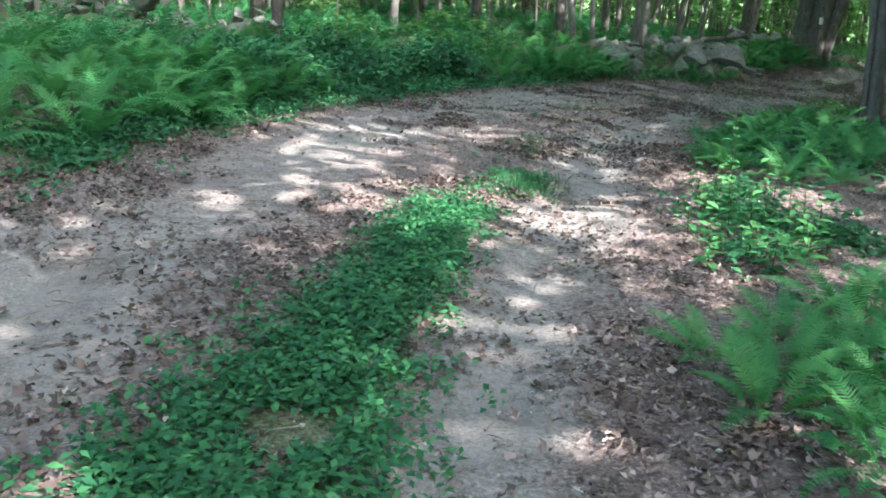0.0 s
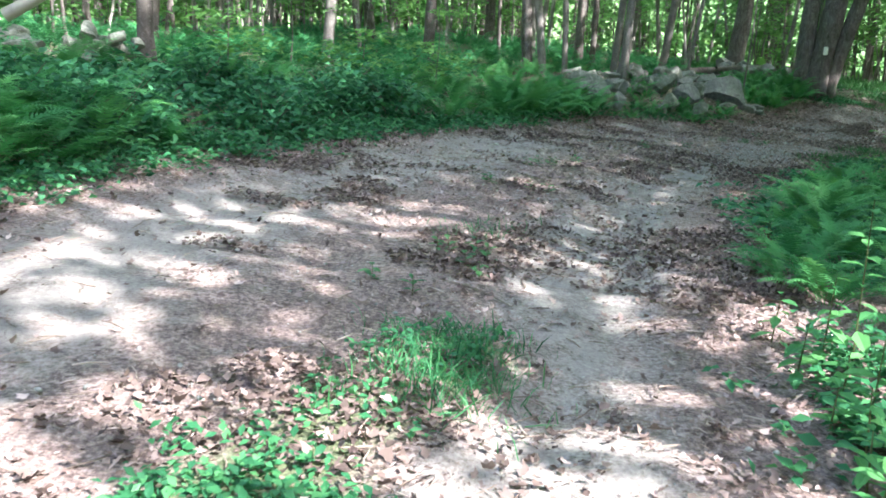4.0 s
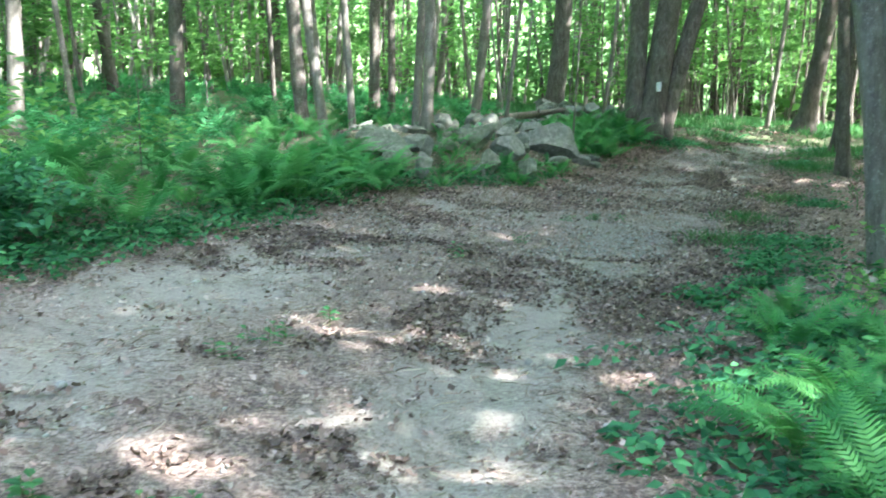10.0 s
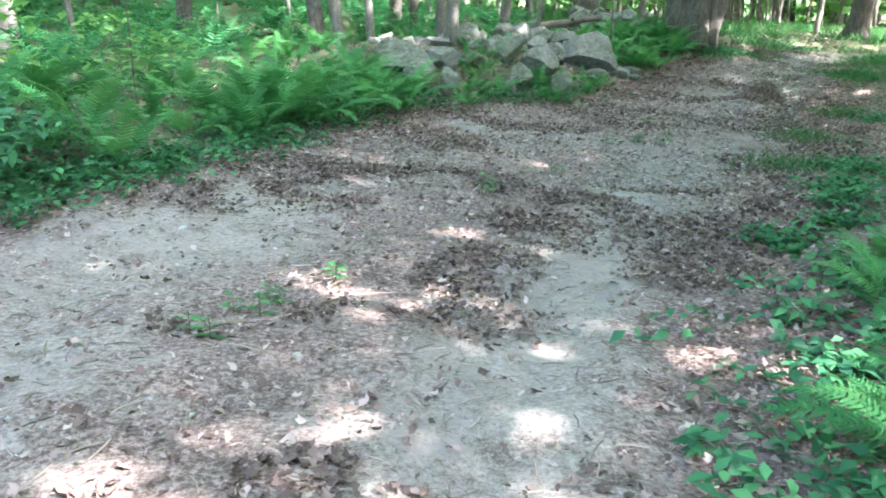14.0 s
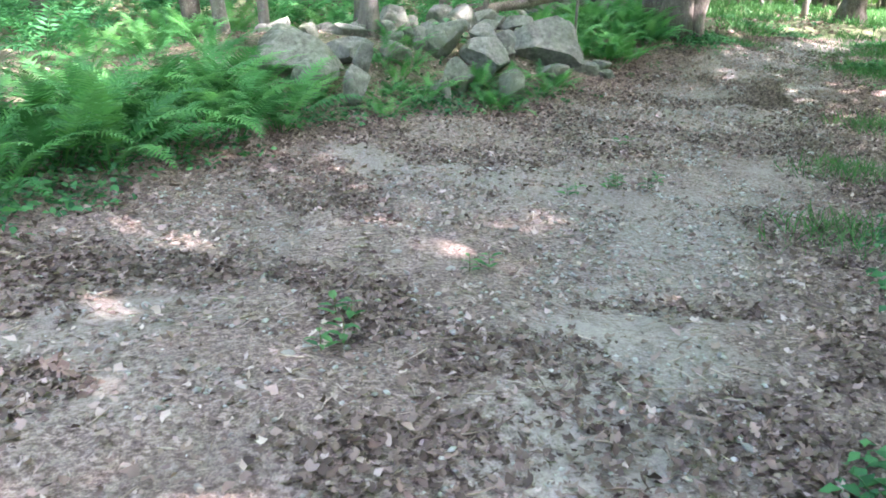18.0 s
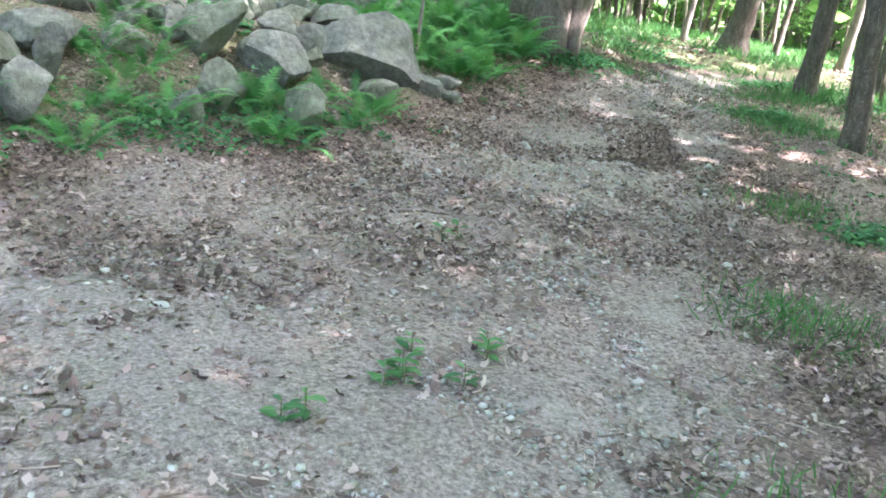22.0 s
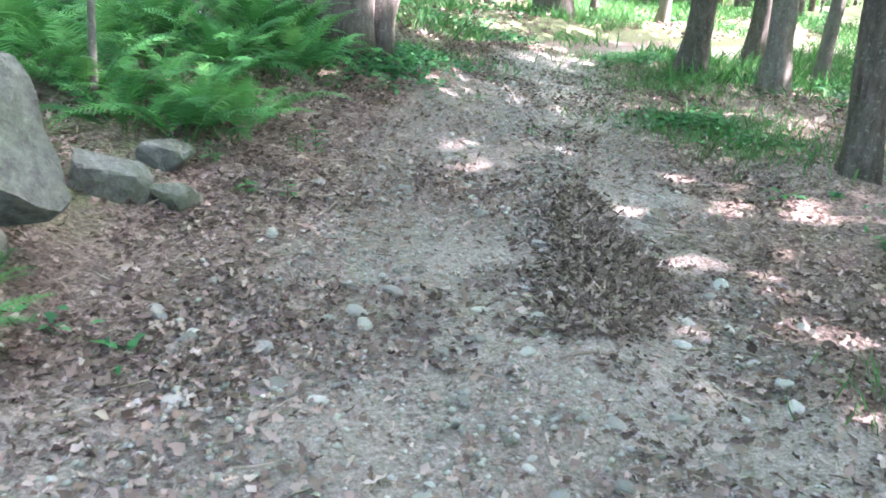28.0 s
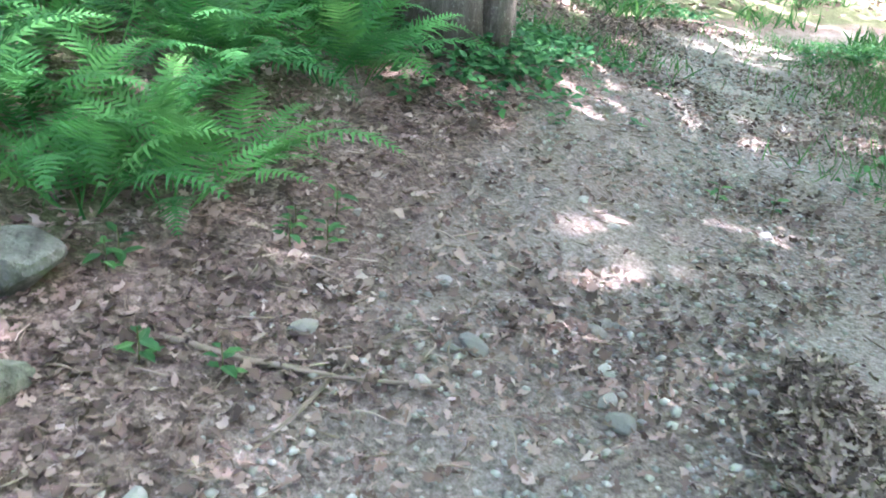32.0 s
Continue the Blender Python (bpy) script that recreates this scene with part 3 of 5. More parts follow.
def trunk_line(seed, h, lean, bend):
    r = random.Random(seed)
    pts = []
    k = 26
    a, b = r.uniform(0, 6), r.uniform(0, 6)
    for i in range(k + 1):
        u = (i / k) ** 1.35
        z = u * h
        x = lean[0] * z + bend * (math.sin(z * 0.55 + a) - math.sin(a))
        y = lean[1] * z + bend * (math.sin(z * 0.45 + b) - math.sin(b))
        pts.append((x, y, z - (0.25 if i == 0 else 0)))
    return pts


def trunk_mesh(seed, r0, h, lean=(0, 0), bend=0.06, mat=None, sides=14, flare=0.5):
    pts = trunk_line(seed, h, lean, bend)
    radii = [r0 * (1 + flare * math.exp(-max(p[2], 0) / (r0 * 1.3))) * (1 - 0.62 * p[2] / h) for p in pts]
    v, f = tube(pts, radii, sides, 0.22, seed * 3.7)
    # root buttresses
    out = []
    for q in v:
        z = q.z
        if z < 0.6:
            a = math.atan2(q.y, q.x)
            s = 1 + 0.22 * max(0, 1 - max(z, 0) / 0.6) * math.sin(4 * a + seed)
            q = Vector((q.x * s, q.y * s, z))
        out.append(q)
    return mesh_of("trunk", out, f, mat or BARK, True), pts, radii


def limb_mesh(seed, start, heading, length, r0, mat, rise=0.5):
    r = random.Random(seed)
    p, pts = Vector(start), [Vector(start)]
    d = Vector((math.cos(heading), math.sin(heading), rise)).normalized()
    for i in range(6):
        d = (d + Vector((r.uniform(-0.2, 0.2), r.uniform(-0.2, 0.2), r.uniform(-0.12, 0.14)))).normalized()
        p = p + d * length / 6
        pts.append(p.copy())
    pieces = [tube(pts, [r0 * (1 - 0.85 * i / 6) for i in range(7)], 6)]
    for i in (2, 3, 4, 5):
        q = pts[i]
        e = (d + Vector((r.uniform(-1, 1), r.uniform(-1, 1), r.uniform(-0.2, 0.5)))).normalized()
        pieces.append(tube([q, q + e * length * 0.2, q + e * length * 0.36 + Vector((0, 0, 0.05))], [r0 * 0.3, r0 * 0.18, 0.003], 4))
    return mesh_of("limb", *join(pieces), mat, True)


def tree(x, y, r0, label, seed, h=15.0, lean=(0.0, 0.0), bend=0.06, mat=None, crown=True, limbs=3, sides=14, flare=0.5, group="woodland trees", stems=()):
    mat = mat or BARK
    ob = thing("tree", label, "tree", group, m=Matrix.Translation((x, y, up(x, y))))
    me, pts, radii = trunk_mesh(seed, r0, h, lean, bend, mat, sides, flare)
    part("trunk", me, ob)
    for i, (sx, sy, sr, sl) in enumerate(stems):
        me2, _, _ = trunk_mesh(seed + 5 + i, sr, h * 0.93, sl, bend, mat, sides, flare * 0.7)
        part("trunk", me2, ob, m=Matrix.Translation((sx, sy, 0)))
    rr = random.Random(seed)
    for i in range(limbs):
        k = 15 + int(i * 9 / max(limbs, 1))
        part("limb", limb_mesh(seed + i, pts[k], rr.uniform(0, 6.28), rr.uniform(1.6, 3.2), max(radii[k] * 0.45, 0.02), mat), ob)
    if crown:
        top = pts[-1]
        m = Matrix.Translation((top[0] * 0.75, top[1] * 0.75, h - 15.0)) @ Matrix.Rotation(rr.uniform(0, 6.28), 4, "Z")
        part("crown", CROWNS[seed % 6], ob, "leafy green crown", m)
    return ob


def spray_mesh(name, seed, h, spread, leaves, size):
    """Foliage of an understorey sapling: flat sprays of leaves in tiers."""
    rng = np.random.default_rng(seed)
    k = max(4, leaves // 26)
    a = rng.uniform(0, 6.283, k)
    z = rng.uniform(0.25, 1.0, k) * h
    q = rng.uniform(0.2, 1.0, k) * spread * (1.1 - 0.6 * z / h)
    c = np.stack([np.cos(a) * q, np.sin(a) * q, z], -1)
    offs = (c[:, None] + rng.normal(0, 1, (k, 26, 3)) * (0.34, 0.34, 0.06)).reshape(-1, 3)
    return bulk(name, LEAF2_V, LEAF2_F, turns(len(offs), rng, 0.3, (size * 0.7, size * 1.3)), offs, CANOPY)


def sapling_kind(seed, h, spread, leaves, size, r0=0.018):
    """Meshes of one kind of sapling: stem, twigs and foliage."""
    r = random.Random(seed)
    pts = [Vector((0, 0, -0.1))]
    d = Vector((r.uniform(-0.15, 0.15), r.uniform(-0.15, 0.15), 1)).normalized()
    for i in range(8):
        d = (d + Vector((r.uniform(-0.1, 0.1), r.uniform(-0.1, 0.1), 0.1))).normalized()
        pts.append(pts[-1] + d * h / 8)
    pieces = [tube(pts, [r0 * (1 - 0.8 * i / 8) for i in range(9)], 5)]
    for i in range(3, 8):
        e = Vector((r.uniform(-1, 1), r.uniform(-1, 1), 0.25)).normalized()
        pieces.append(tube([pts[i], pts[i] + e * spread * 0.4, pts[i] + e * spread * 0.8], [r0 * 0.4, r0 * 0.25, 0.002], 4))
    return mesh_of("stem", *join(pieces), BARK), spray_mesh("foliage", seed, h, spread, leaves, size)


SAPLINGS = [sapling_kind(70 + i, (2.6, 3.6, 4.8, 6.0)[i], (1.0, 1.3, 1.7, 2.1)[i], (260, 420, 680, 900)[i], 0.19) for i in range(4)]


def sapling(x, y, k, s, rng, label="slender understorey sapling with flat sprays of leaves"):
    ob = thing("sapling", label, "sapling", "understorey saplings", m=Matrix.Translation((x, y, up(x, y))) @ Matrix.Rotation(rng.uniform(0, 6.28), 4, "Z") @ Matrix.Scale(s, 4))
    part("stem", SAPLINGS[k][0], ob)
    part("foliage", SAPLINGS[k][1], ob, "bright green leaves")
    return ob


def bark_flake(seed):
    """One curling plate of bark, a closed shell bent round a trunk of unit radius; it faces along x."""
    r = random.Random(seed)
    w, h = r.uniform(0.16, 0.30), r.uniform(0.55, 1.15)
    nx, nz = 4, 5
    front, back = [], []
    for j in range(nz):
        v = j / (nz - 1)
        wide = w * (0.55 + 0.6 * math.sin(math.pi * (0.15 + 0.7 * v))) * r.uniform(0.85, 1.15)
        shift = r.uniform(-0.05, 0.05)
        for i in range(nx):
            a = (i / (nx - 1) - 0.5) * 2 * wide + shift
            lift = 1.035 + 0.032 * (1 - v) ** 2 + 0.03 * abs(i / (nx - 1) - 0.5) + r.uniform(-0.01, 0.01)
            z = (v - 0.5) * h + r.uniform(-0.05, 0.05)
            front.append(Vector((lift * math.cos(a), lift * math.sin(a), z)))
            back.append(Vector((0.93 * math.cos(a), 0.93 * math.sin(a), z + 0.02)))
    verts, faces, k = front + back, [], nx * nz
    for j in range(nz - 1):
        for i in range(nx - 1):
            o = j * nx + i
            faces.append((o, o + 1, o + nx + 1, o + nx))
    rim = [i for i in range(nx)] + [j * nx + nx - 1 for j in range(1, nz)] + [(nz - 1) * nx + i for i in range(nx - 2, -1, -1)] + [j * nx for j in range(nz - 2, 0, -1)]
    for a, b in zip(rim, rim[1:] + rim[:1]):
        faces.append((b, a, a + k, b + k))
    return mesh_of("bark_plate", verts, faces, BARK_PLATE)


def flake_bark(ob, seed, r0, h, lean, bend):
    """Plates of flaking bark over the lower trunk."""
    shapes = [bark_flake(900 + i) for i in range(8)]
    pts = trunk_line(seed, h, lean, bend)
    zs = [p[2] for p in pts]
    r = random.Random(7)
    z, row = 0.15, 0
    while z < 3.4:
        n = 9
        for i in range(n):
            if r.random() < 0.22:
                continue
            zz = z + r.uniform(-0.09, 0.09)
            rad = r0 * (1 + 0.5 * math.exp(-zz / (r0 * 1.3))) * (1 - 0.62 * zz / h)
            x, y = float(np.interp(zz, zs, [p[0] for p in pts])), float(np.interp(zz, zs, [p[1] for p in pts]))
            s = r.uniform(0.96, 1.06) * rad
            m = Matrix.Translation((x, y, zz)) @ Matrix.Rotation(6.283 * (i + 0.5 * (row % 2) + r.uniform(-0.25, 0.25)) / n, 4, "Z") @ Matrix.Diagonal((s, s, s * r.uniform(0.8, 1.25), 1))
            part("bark_plate", shapes[r.randrange(8)], ob, m=m)
        z += 0.145
        row += 1


def plant_trees():
    def lay(x, y, r0, label, seed, lean=0.0, across=(0.877, -0.48), **k):
        """A tree that leans sideways to a line of sight."""
        return tree(x, y, r0, label, seed, lean=(across[0] * lean, across[1] * lean), **k)

    # the trees by the stone wall
    lay(2.75, 24.3, 0.125, "dark straight tree among the ferns", 11, -0.03, mat=BARK_DARK)
    lay(3.12, 24.2, 0.095, "slim pale-barked tree leaning beside a darker one", 12, -0.10, h=13)
    lay(3.62, 24.3, 0.07, "slim grey tree at the fern bank", 13, -0.03, h=12, limbs=2)
    lay(4.87, 23.8, 0.105, "grey tree rising out of the stone wall", 14, 0.03, stems=((0.1, 1.5, 0.09, (0.06, -0.03)),))
    lay(4.6, 28.6, 0.13, "dark forked tree behind the stone wall", 15, 0.0, mat=BARK_DARK, stems=((0.4, -0.1, 0.09, (-0.02, 0)),))
    lay(6.54, 27.0, 0.11, "thin crooked tree behind the stone wall", 16, 0.16, bend=0.12, h=12)
    lay(6.95, 26.0, 0.05, "thin leaning sapling trunk behind the wall", 17, 0.15, h=9, limbs=2, crown=False)
    lay(10.8, 33.8, 0.28, "stout dark tree deep in the wood", 18, 0.10, mat=BARK_DARK)
    lay(2.7, 38.0, 0.19, "straight dark tree deep in the wood", 19, 0.0, mat=BARK_DARK)
    # the big tree at the bend
    big = tree(10.85, 27.35, 0.29, "massive old tree of three fused trunks with a white blaze", 20, h=18, lean=(0.09, -0.03), mat=BARK_DARK, sides=20, flare=0.45,
         stems=((-0.30, 0.15, 0.22, (0.06, 0.0)), (0.34, -0.02, 0.20, (0.20, -0.08))))
    bm = bmesh.new()
    bmesh.ops.create_cube(bm, size=1.0, matrix=Matrix.Diagonal((0.075, 0.10, 0.21, 1)))
    bmesh.ops.bevel(bm, geom=bm.edges[:], offset=0.012, segments=2, affect="EDGES")
    blaze = bpy.data.meshes.new("blaze")
    bm.to_mesh(blaze)
    bm.free()
    blaze.materials.append(BLAZE)
    part("blaze", blaze, big, "white painted trail blaze", Matrix.Translation((0.04, -0.36, 1.12)) @ Matrix.Rotation(0.45, 4, "Z"))
    # the clump beside the ferns
    b = (0.7, -0.71)
    plated = lay(7.2, 13.75, 0.225, "thick tree with plated flaking bark beside the ferns", 30, -0.055, b, h=16, mat=BARK_PLATE, sides=18, bend=0.02, flare=0.3)
    flake_bark(plated, 30, 0.225, 16, (0.7 * -0.055, -0.71 * -0.055), 0.02)
    lay(7.45, 15.4, 0.135, "smooth grey forked tree in a clump, leaning a little", 31, -0.15, b, bend=0.05, flare=0.25, stems=((0.03, 0.05, 0.085, (-0.03, 0.03)),))
    lay(6.9, 14.35, 0.13, "smooth grey tree in a clump", 32, -0.05, b, bend=0.03, flare=0.3, stems=((-0.16, -0.02, 0.05, (-0.02, 0.02)),))
    lay(9.2, 16.45, 0.07, "thin dark tree in a clump", 34, 0.01, b, h=11, crown=False, limbs=2, mat=BARK_DARK)
    lay(10.5, 17.5, 0.145, "dark tree behind the plated one", 35, -0.03, b, mat=BARK_DARK)
    lay(9.98, 15.89, 0.075, "thin dark leaning tree", 37, 0.085, b, h=11, crown=False, mat=BARK_DARK, limbs=2)
    lay(10.5, 15.4, 0.05, "thin dark leaning tree", 38, 0.2, b, h=10, crown=False, mat=BARK_DARK, limbs=2)
    lay(14.4, 19.15, 0.08, "thin dark leaning tree", 36, 0.09, b, h=11, crown=False, mat=BARK_DARK, limbs=2)
    lay(12.9, 17.6, 0.06, "thin dark tree in the open wood", 39, 0.08, h=11, crown=False, mat=BARK_DARK, limbs=2)
    lay(14.0, 18.1, 0.06, "thin leaning tree in the open wood", 25, 0.19, h=10, crown=False, mat=BARK_DARK, limbs=2)
    lay(15.4, 18.5, 0.12, "grey tree in the open wood", 26, 0.06)
    # right of the track further on
    a = (0.78, -0.62)
    lay(13.3, 23.7, 0.13, "straight dark tree at the track's edge", 40, -0.03, a, mat=BARK_DARK)
    lay(15.95, 27.4, 0.16, "dark tree with a split blackened foot", 41, 0.06, a, mat=BARK_DARK)
    lay(19.6, 28.6, 0.13, "dark tree beside the far bend", 48, 0.0, a, mat=BARK_DARK)
    lay(16.05, 26.3, 0.145, "grey tree leaning beside the track", 42, 0.02, a)
    lay(18.8, 28.45, 0.16, "brown-barked tree in the open wood", 43, -0.01, a, mat=BARK_DARK)
    lay(18.0, 26.9, 0.09, "slim tree leaning in the open wood", 44, 0.07, a)
    lay(19.4, 33.7, 0.28, "stout dark tree with flared roots", 45, 0.15, a, mat=BARK_DARK, flare=0.9)
    lay(22.1, 35.2, 0.09, "slim dark tree by the far bend", 46, 0.06, a, mat=BARK_DARK)
    lay(24.6, 35.2, 0.14, "pale grey tree by the far bend", 47, 0.08, a)
    lay(8.38, 25.8, 0.024, "thin dead sapling beside the boulders", 49, 0.02, a, h=5, limbs=0, crown=False, sides=7, flare=0.3)
    # tall trees added back from the verge, mostly unseen, whose crowns shade the track
    for i, (x, y) in enumerate(((8.5, 2.2), (7.6, 5.6), (9.4, 8.4), (4.3, -1.2), (3.4, -4.2), (6.0, 4.6), (19.8, 14.9), (16.9, 22.3), (14.0, 11.4), (11.5, 6.0), (18.6, 17.4), (16.4, 11.0), (14.4, 5.4), (10.8, -3.4), (20.4, 18.2), (19.2, 18.8), (14.6, 13.0), (18.0, 12.6), (16.6, 13.6), (24.8, 19.6), (23.2, 17.8), (4.4, 1.6), (5.2, -1.8), (14.8, 10.2), (13.0, 11.6), (10.0, 3.6), (28.0, 20.5), (31.0, 22.0), (29.5, 23.5), (26.5, 21.5), (17.9, 15.1), (5.4, -0.6), (12.4, 7.4), (11.2, 9.6), (12.6, 13.4), (19.2, 14.1), (15.0, 13.8), (4.7, 5.8), (13.4, 15.2), (5.2, -3.0), (5.6, 6.6), (4.9, 4.4), (6.9, 8.2), (21.5, 26.5), (20.0, 22.4), (23.5, 29.0), (25.5, 27.2))):
        lay(x, y, 0.11 if y < 8 else 0.075, "tall grey tree added back from the verge for its shade", 80 + i, 0.02, (1, 0), sides=10, h=20 if (4.5 < x < 9 and 0 < y < 8) or x in (5.4, 13.4, 17.9, 19.2, 19.8) else 15)
    # left of the track at the start
    lay(-3.25, 15.6, 0.11, "slim dark tree among the ferns", 50, 0.03, (1, 0), mat=BARK_DARK)
    lay(-6.2, 16.9, 0.10, "pale tree beside the old stone wall", 51, 0.10, (1, 0))
    lay(-4.8, 20.5, 0.16, "dark tree back from the track", 52, 0.03, (1, 0), mat=BARK_DARK)
    lay(-7.5, 18.6, 0.14, "dark tree behind the old wall", 53, 0.0, (1, 0), mat=BARK_DARK)
    lay(0.4, 27.0, 0.15, "dark tree among the ferns", 54, 0.0, (1, 0), mat=BARK_DARK)
    lay(-1.9, 24.0, 0.13, "grey tree among the ferns", 55, 0.04, (1, 0))


plant_trees()


def wood_all_round():
    """The wood about the track: copies of a few tall trees and saplings, kept off the track."""
    rng = random.Random(5)
    kinds = []
    for i in range(7):
        kinds.append(tree(-9 - 2.5 * i, -6 - i, 0.045 + 0.017 * i, "grey-barked forest tree in the wood", 60 + i, lean=(0.035 * (i % 4 - 1.5), 0.03 * (i % 3 - 1)), bend=0.19,
                          mat=BARK_DARK if i % 2 else BARK, sides=10, limbs=2))
    spots = [(o.matrix_basis.translation.x, o.matrix_basis.translation.y) for o in scene.collection.objects if o.name.startswith("tree")]
    made = 0
    for _ in range(9000):
        if made >= 285:
            break
        x, y = rng.uniform(-30, 46), rng.uniform(-20, 62)
        dl, dr = float(side(np.array([x]), np.array([y]), LEFT)[0]), float(-side(np.array([x]), np.array([y]), RIGHT)[0])
        out = max(-dl, -dr)
        if 4 < x < 14 and -4 < y < 7:
            continue
        if out < 3.4 or any((x - a) ** 2 + (y - b) ** 2 < 2.2 for a, b in spots):
            continue
        if -dl > 0 and -dl < 8 and 2 < y < 34 and x < 12:
            continue
        if -dr > 0 and -dr < (7.5 if 7 < y < 30 else 4.5):
            continue
        spots.append((x, y))
        k = rng.choice(kinds)
        m = Matrix.Translation((x, y, up(x, y))) @ Matrix.Rotation(rng.uniform(0, 6.28), 4, "Z") @ Matrix.Scale(rng.uniform(0.75, 1.15), 4)
        copy_thing(k, m)
        made += 1
    made = 0
    for _ in range(9000):
        if made >= 330:
            break
        x, y = rng.uniform(-26, 42), rng.uniform(4, 58)
        dl, dr = float(side(np.array([x]), np.array([y]), LEFT)[0]), float(-side(np.array([x]), np.array([y]), RIGHT)[0])
        out = max(-dl, -dr)
        if out < 6.0 or (-dl > 0 and -dl < 7.5 and y < 28) or (-dr > 0 and -dr < 9 and y < 22):
            continue
        sapling(x, y, rng.randrange(4), rng.uniform(0.8, 1.3), rng)
        made += 1
    # low leafy saplings behind the shrubs of the bank
    for x, y, k, sc in ((-2.3, 16.2, 0, 0.8), (-0.6, 17.6, 0, 0.75), (0.6, 19.2, 0, 0.7), (-1.8, 18.4, 1, 0.8)):
        sapling(x, y, k, sc, rng, "low leafy sapling rising over the bank")


wood_all_round()


def arrays(me):
    """Verts and triangles of a mesh; the mesh is dropped."""
    v = np.empty(len(me.vertices) * 3)
    me.vertices.foreach_get("co", v)
    tri = [(f.vertices[0], f.vertices[k], f.vertices[k + 1]) for f in me.polygons for k in range(1, len(f.vertices) - 1)]
    bpy.data.meshes.remove(me)
    return v.reshape(-1, 3), np.array(tri)


def pole_trees():
    """Slender, crooked young trees that fill the wood behind the banks."""
    rng = np.random.default_rng(15)
    p = scatter(260, rng, lambda x, y: (np.maximum(-side(x, y, LEFT), side(x, y, RIGHT)) > 6.5) * (np.maximum(-side(x, y, LEFT), side(x, y, RIGHT)) < 27) * ((side(x, y, RIGHT) < 0) | (side(x, y, RIGHT) > 9) | (y > 26)), (-22, 12, 34, 48))
    z = height(p[:, 0], p[:, 1])[:, None]
    # the third set looks sunlit by its lighter bark colour
    for name, label, mat, some in (("slender_trees", "slender young trees with crooked thin grey trunks", BARK, 0), ("dark_slender_trees", "slender young trees with crooked dark trunks", BARK_DARK, 1), ("pale_slender_trees", "slender young trees with sunlight painted into their pale trunks", BARK_SUNLIT, 2)):
        q, h = p[some::3], z[some::3]
        tv, tf = arrays(trunk_mesh(820 + some, 0.055, 11.0, (0.02, 0.01), 0.16, mat, 7, 0.3)[0])
        thing(name, label, "trees", kind="stuff", data=bulk(name, tv, tf, turns(len(q), rng, 0.05, (0.6, 1.35)), np.concatenate([q, h], 1), mat, True))
    n = 26
    c = np.concatenate([p[::2], z[::2] + rng.uniform(3.5, 8.5, (len(p[::2]), 1))], 1)
    offs = (c[:, None] + rng.normal(0, 1, (len(c), n, 3)) * (0.8, 0.8, 0.5)).reshape(-1, 3)
    thing("slender_tree_leaves", "thin sunlit leaves of slender young trees", "foliage", kind="stuff", data=bulk("slender_tree_leaves", LEAF2_V, LEAF2_F, turns(len(offs), rng, 0.4, (0.15, 0.3)), offs, CANOPY))


pole_trees()


def small_ones():
    """A broken stump in the open wood and a little sapling before the clump."""
    rng = random.Random(2)
    x, y = STUMP
    ob = thing("stump", "short broken grey stump in the open wood", "stump", m=Matrix.Translation((x, y, up(x, y))))
    me, _, _ = trunk_mesh(77, 0.09, 0.75, (0.12, 0.0), 0.02, BARK_DARK, 10, 0.4)
    part("trunk", me, ob)
    sapling(SPRIG[0], SPRIG[1], 0, 0.34, rng, "small feathery sapling in front of the clump")


STUMP, SPRIG = (13.2, 16.2), (5.85, 13.55)
small_ones()


def far_woods():
    """The depth of the wood: leafage and thin stems past the standing trees."""
    rng = np.random.default_rng(91)
    n = 2300
    a = rng.uniform(0, 2 * np.pi, n)
    d = rng.uniform(30, 62, n)
    c = np.stack([8 + np.cos(a) * d, 18 + np.sin(a) * d, rng.uniform(0.3, 12.5, n)], -1)
    c[:, 2] += slope(c[:, 0], c[:, 1])
    ok = (side(c[:, 0], c[:, 1], LEFT) < -4) | (side(c[:, 0], c[:, 1], RIGHT) > 4) | (c[:, 2] - slope(c[:, 0], c[:, 1]) > 3) | (np.hypot(c[:, 0] - 8, c[:, 1] - 18) > 40)
    c = c[ok]
    offs = (c[:, None] + rng.normal(0, 1, (len(c), 40, 3)) * (1.7, 1.7, 0.5)).reshape(-1, 3)
    me = bulk("far_foliage", LEAF2_V, LEAF2_F, turns(len(offs), rng, 0.6, (0.4, 0.9)), offs, CANOPY)
    thing("far_foliage", "sunlit green foliage deep in the wood", "foliage", kind="stuff", data=me)
    n = 900
    a, d = rng.uniform(0, 2 * np.pi, n), rng.uniform(32, 66, n)
    p = np.stack([8 + np.cos(a) * d, 18 + np.sin(a) * d], -1)
    p = p[(side(p[:, 0], p[:, 1], LEFT) < -3) | (side(p[:, 0], p[:, 1], RIGHT) > 3)]
    k = len(p)
    tv, tf = tube([(0, 0, -0.3), (0.05, 0, 4), (0.2, 0.1, 9), (0.3, 0.1, 15)], [0.13, 0.11, 0.09, 0.05], 6, cap=False)
    m = turns(k, rng, 0.03, (0.7, 1.3))
    offs = np.concatenate([p, height(p[:, 0], p[:, 1])[:, None]], 1)
    thing("far_trunks", "thin grey trunks deep in the wood", "trees", kind="stuff", data=bulk("far_trunks", [tuple(q) for q in tv], tf, m, offs, BARK_DARK))


far_woods()

# ---- ferns and herbs ----


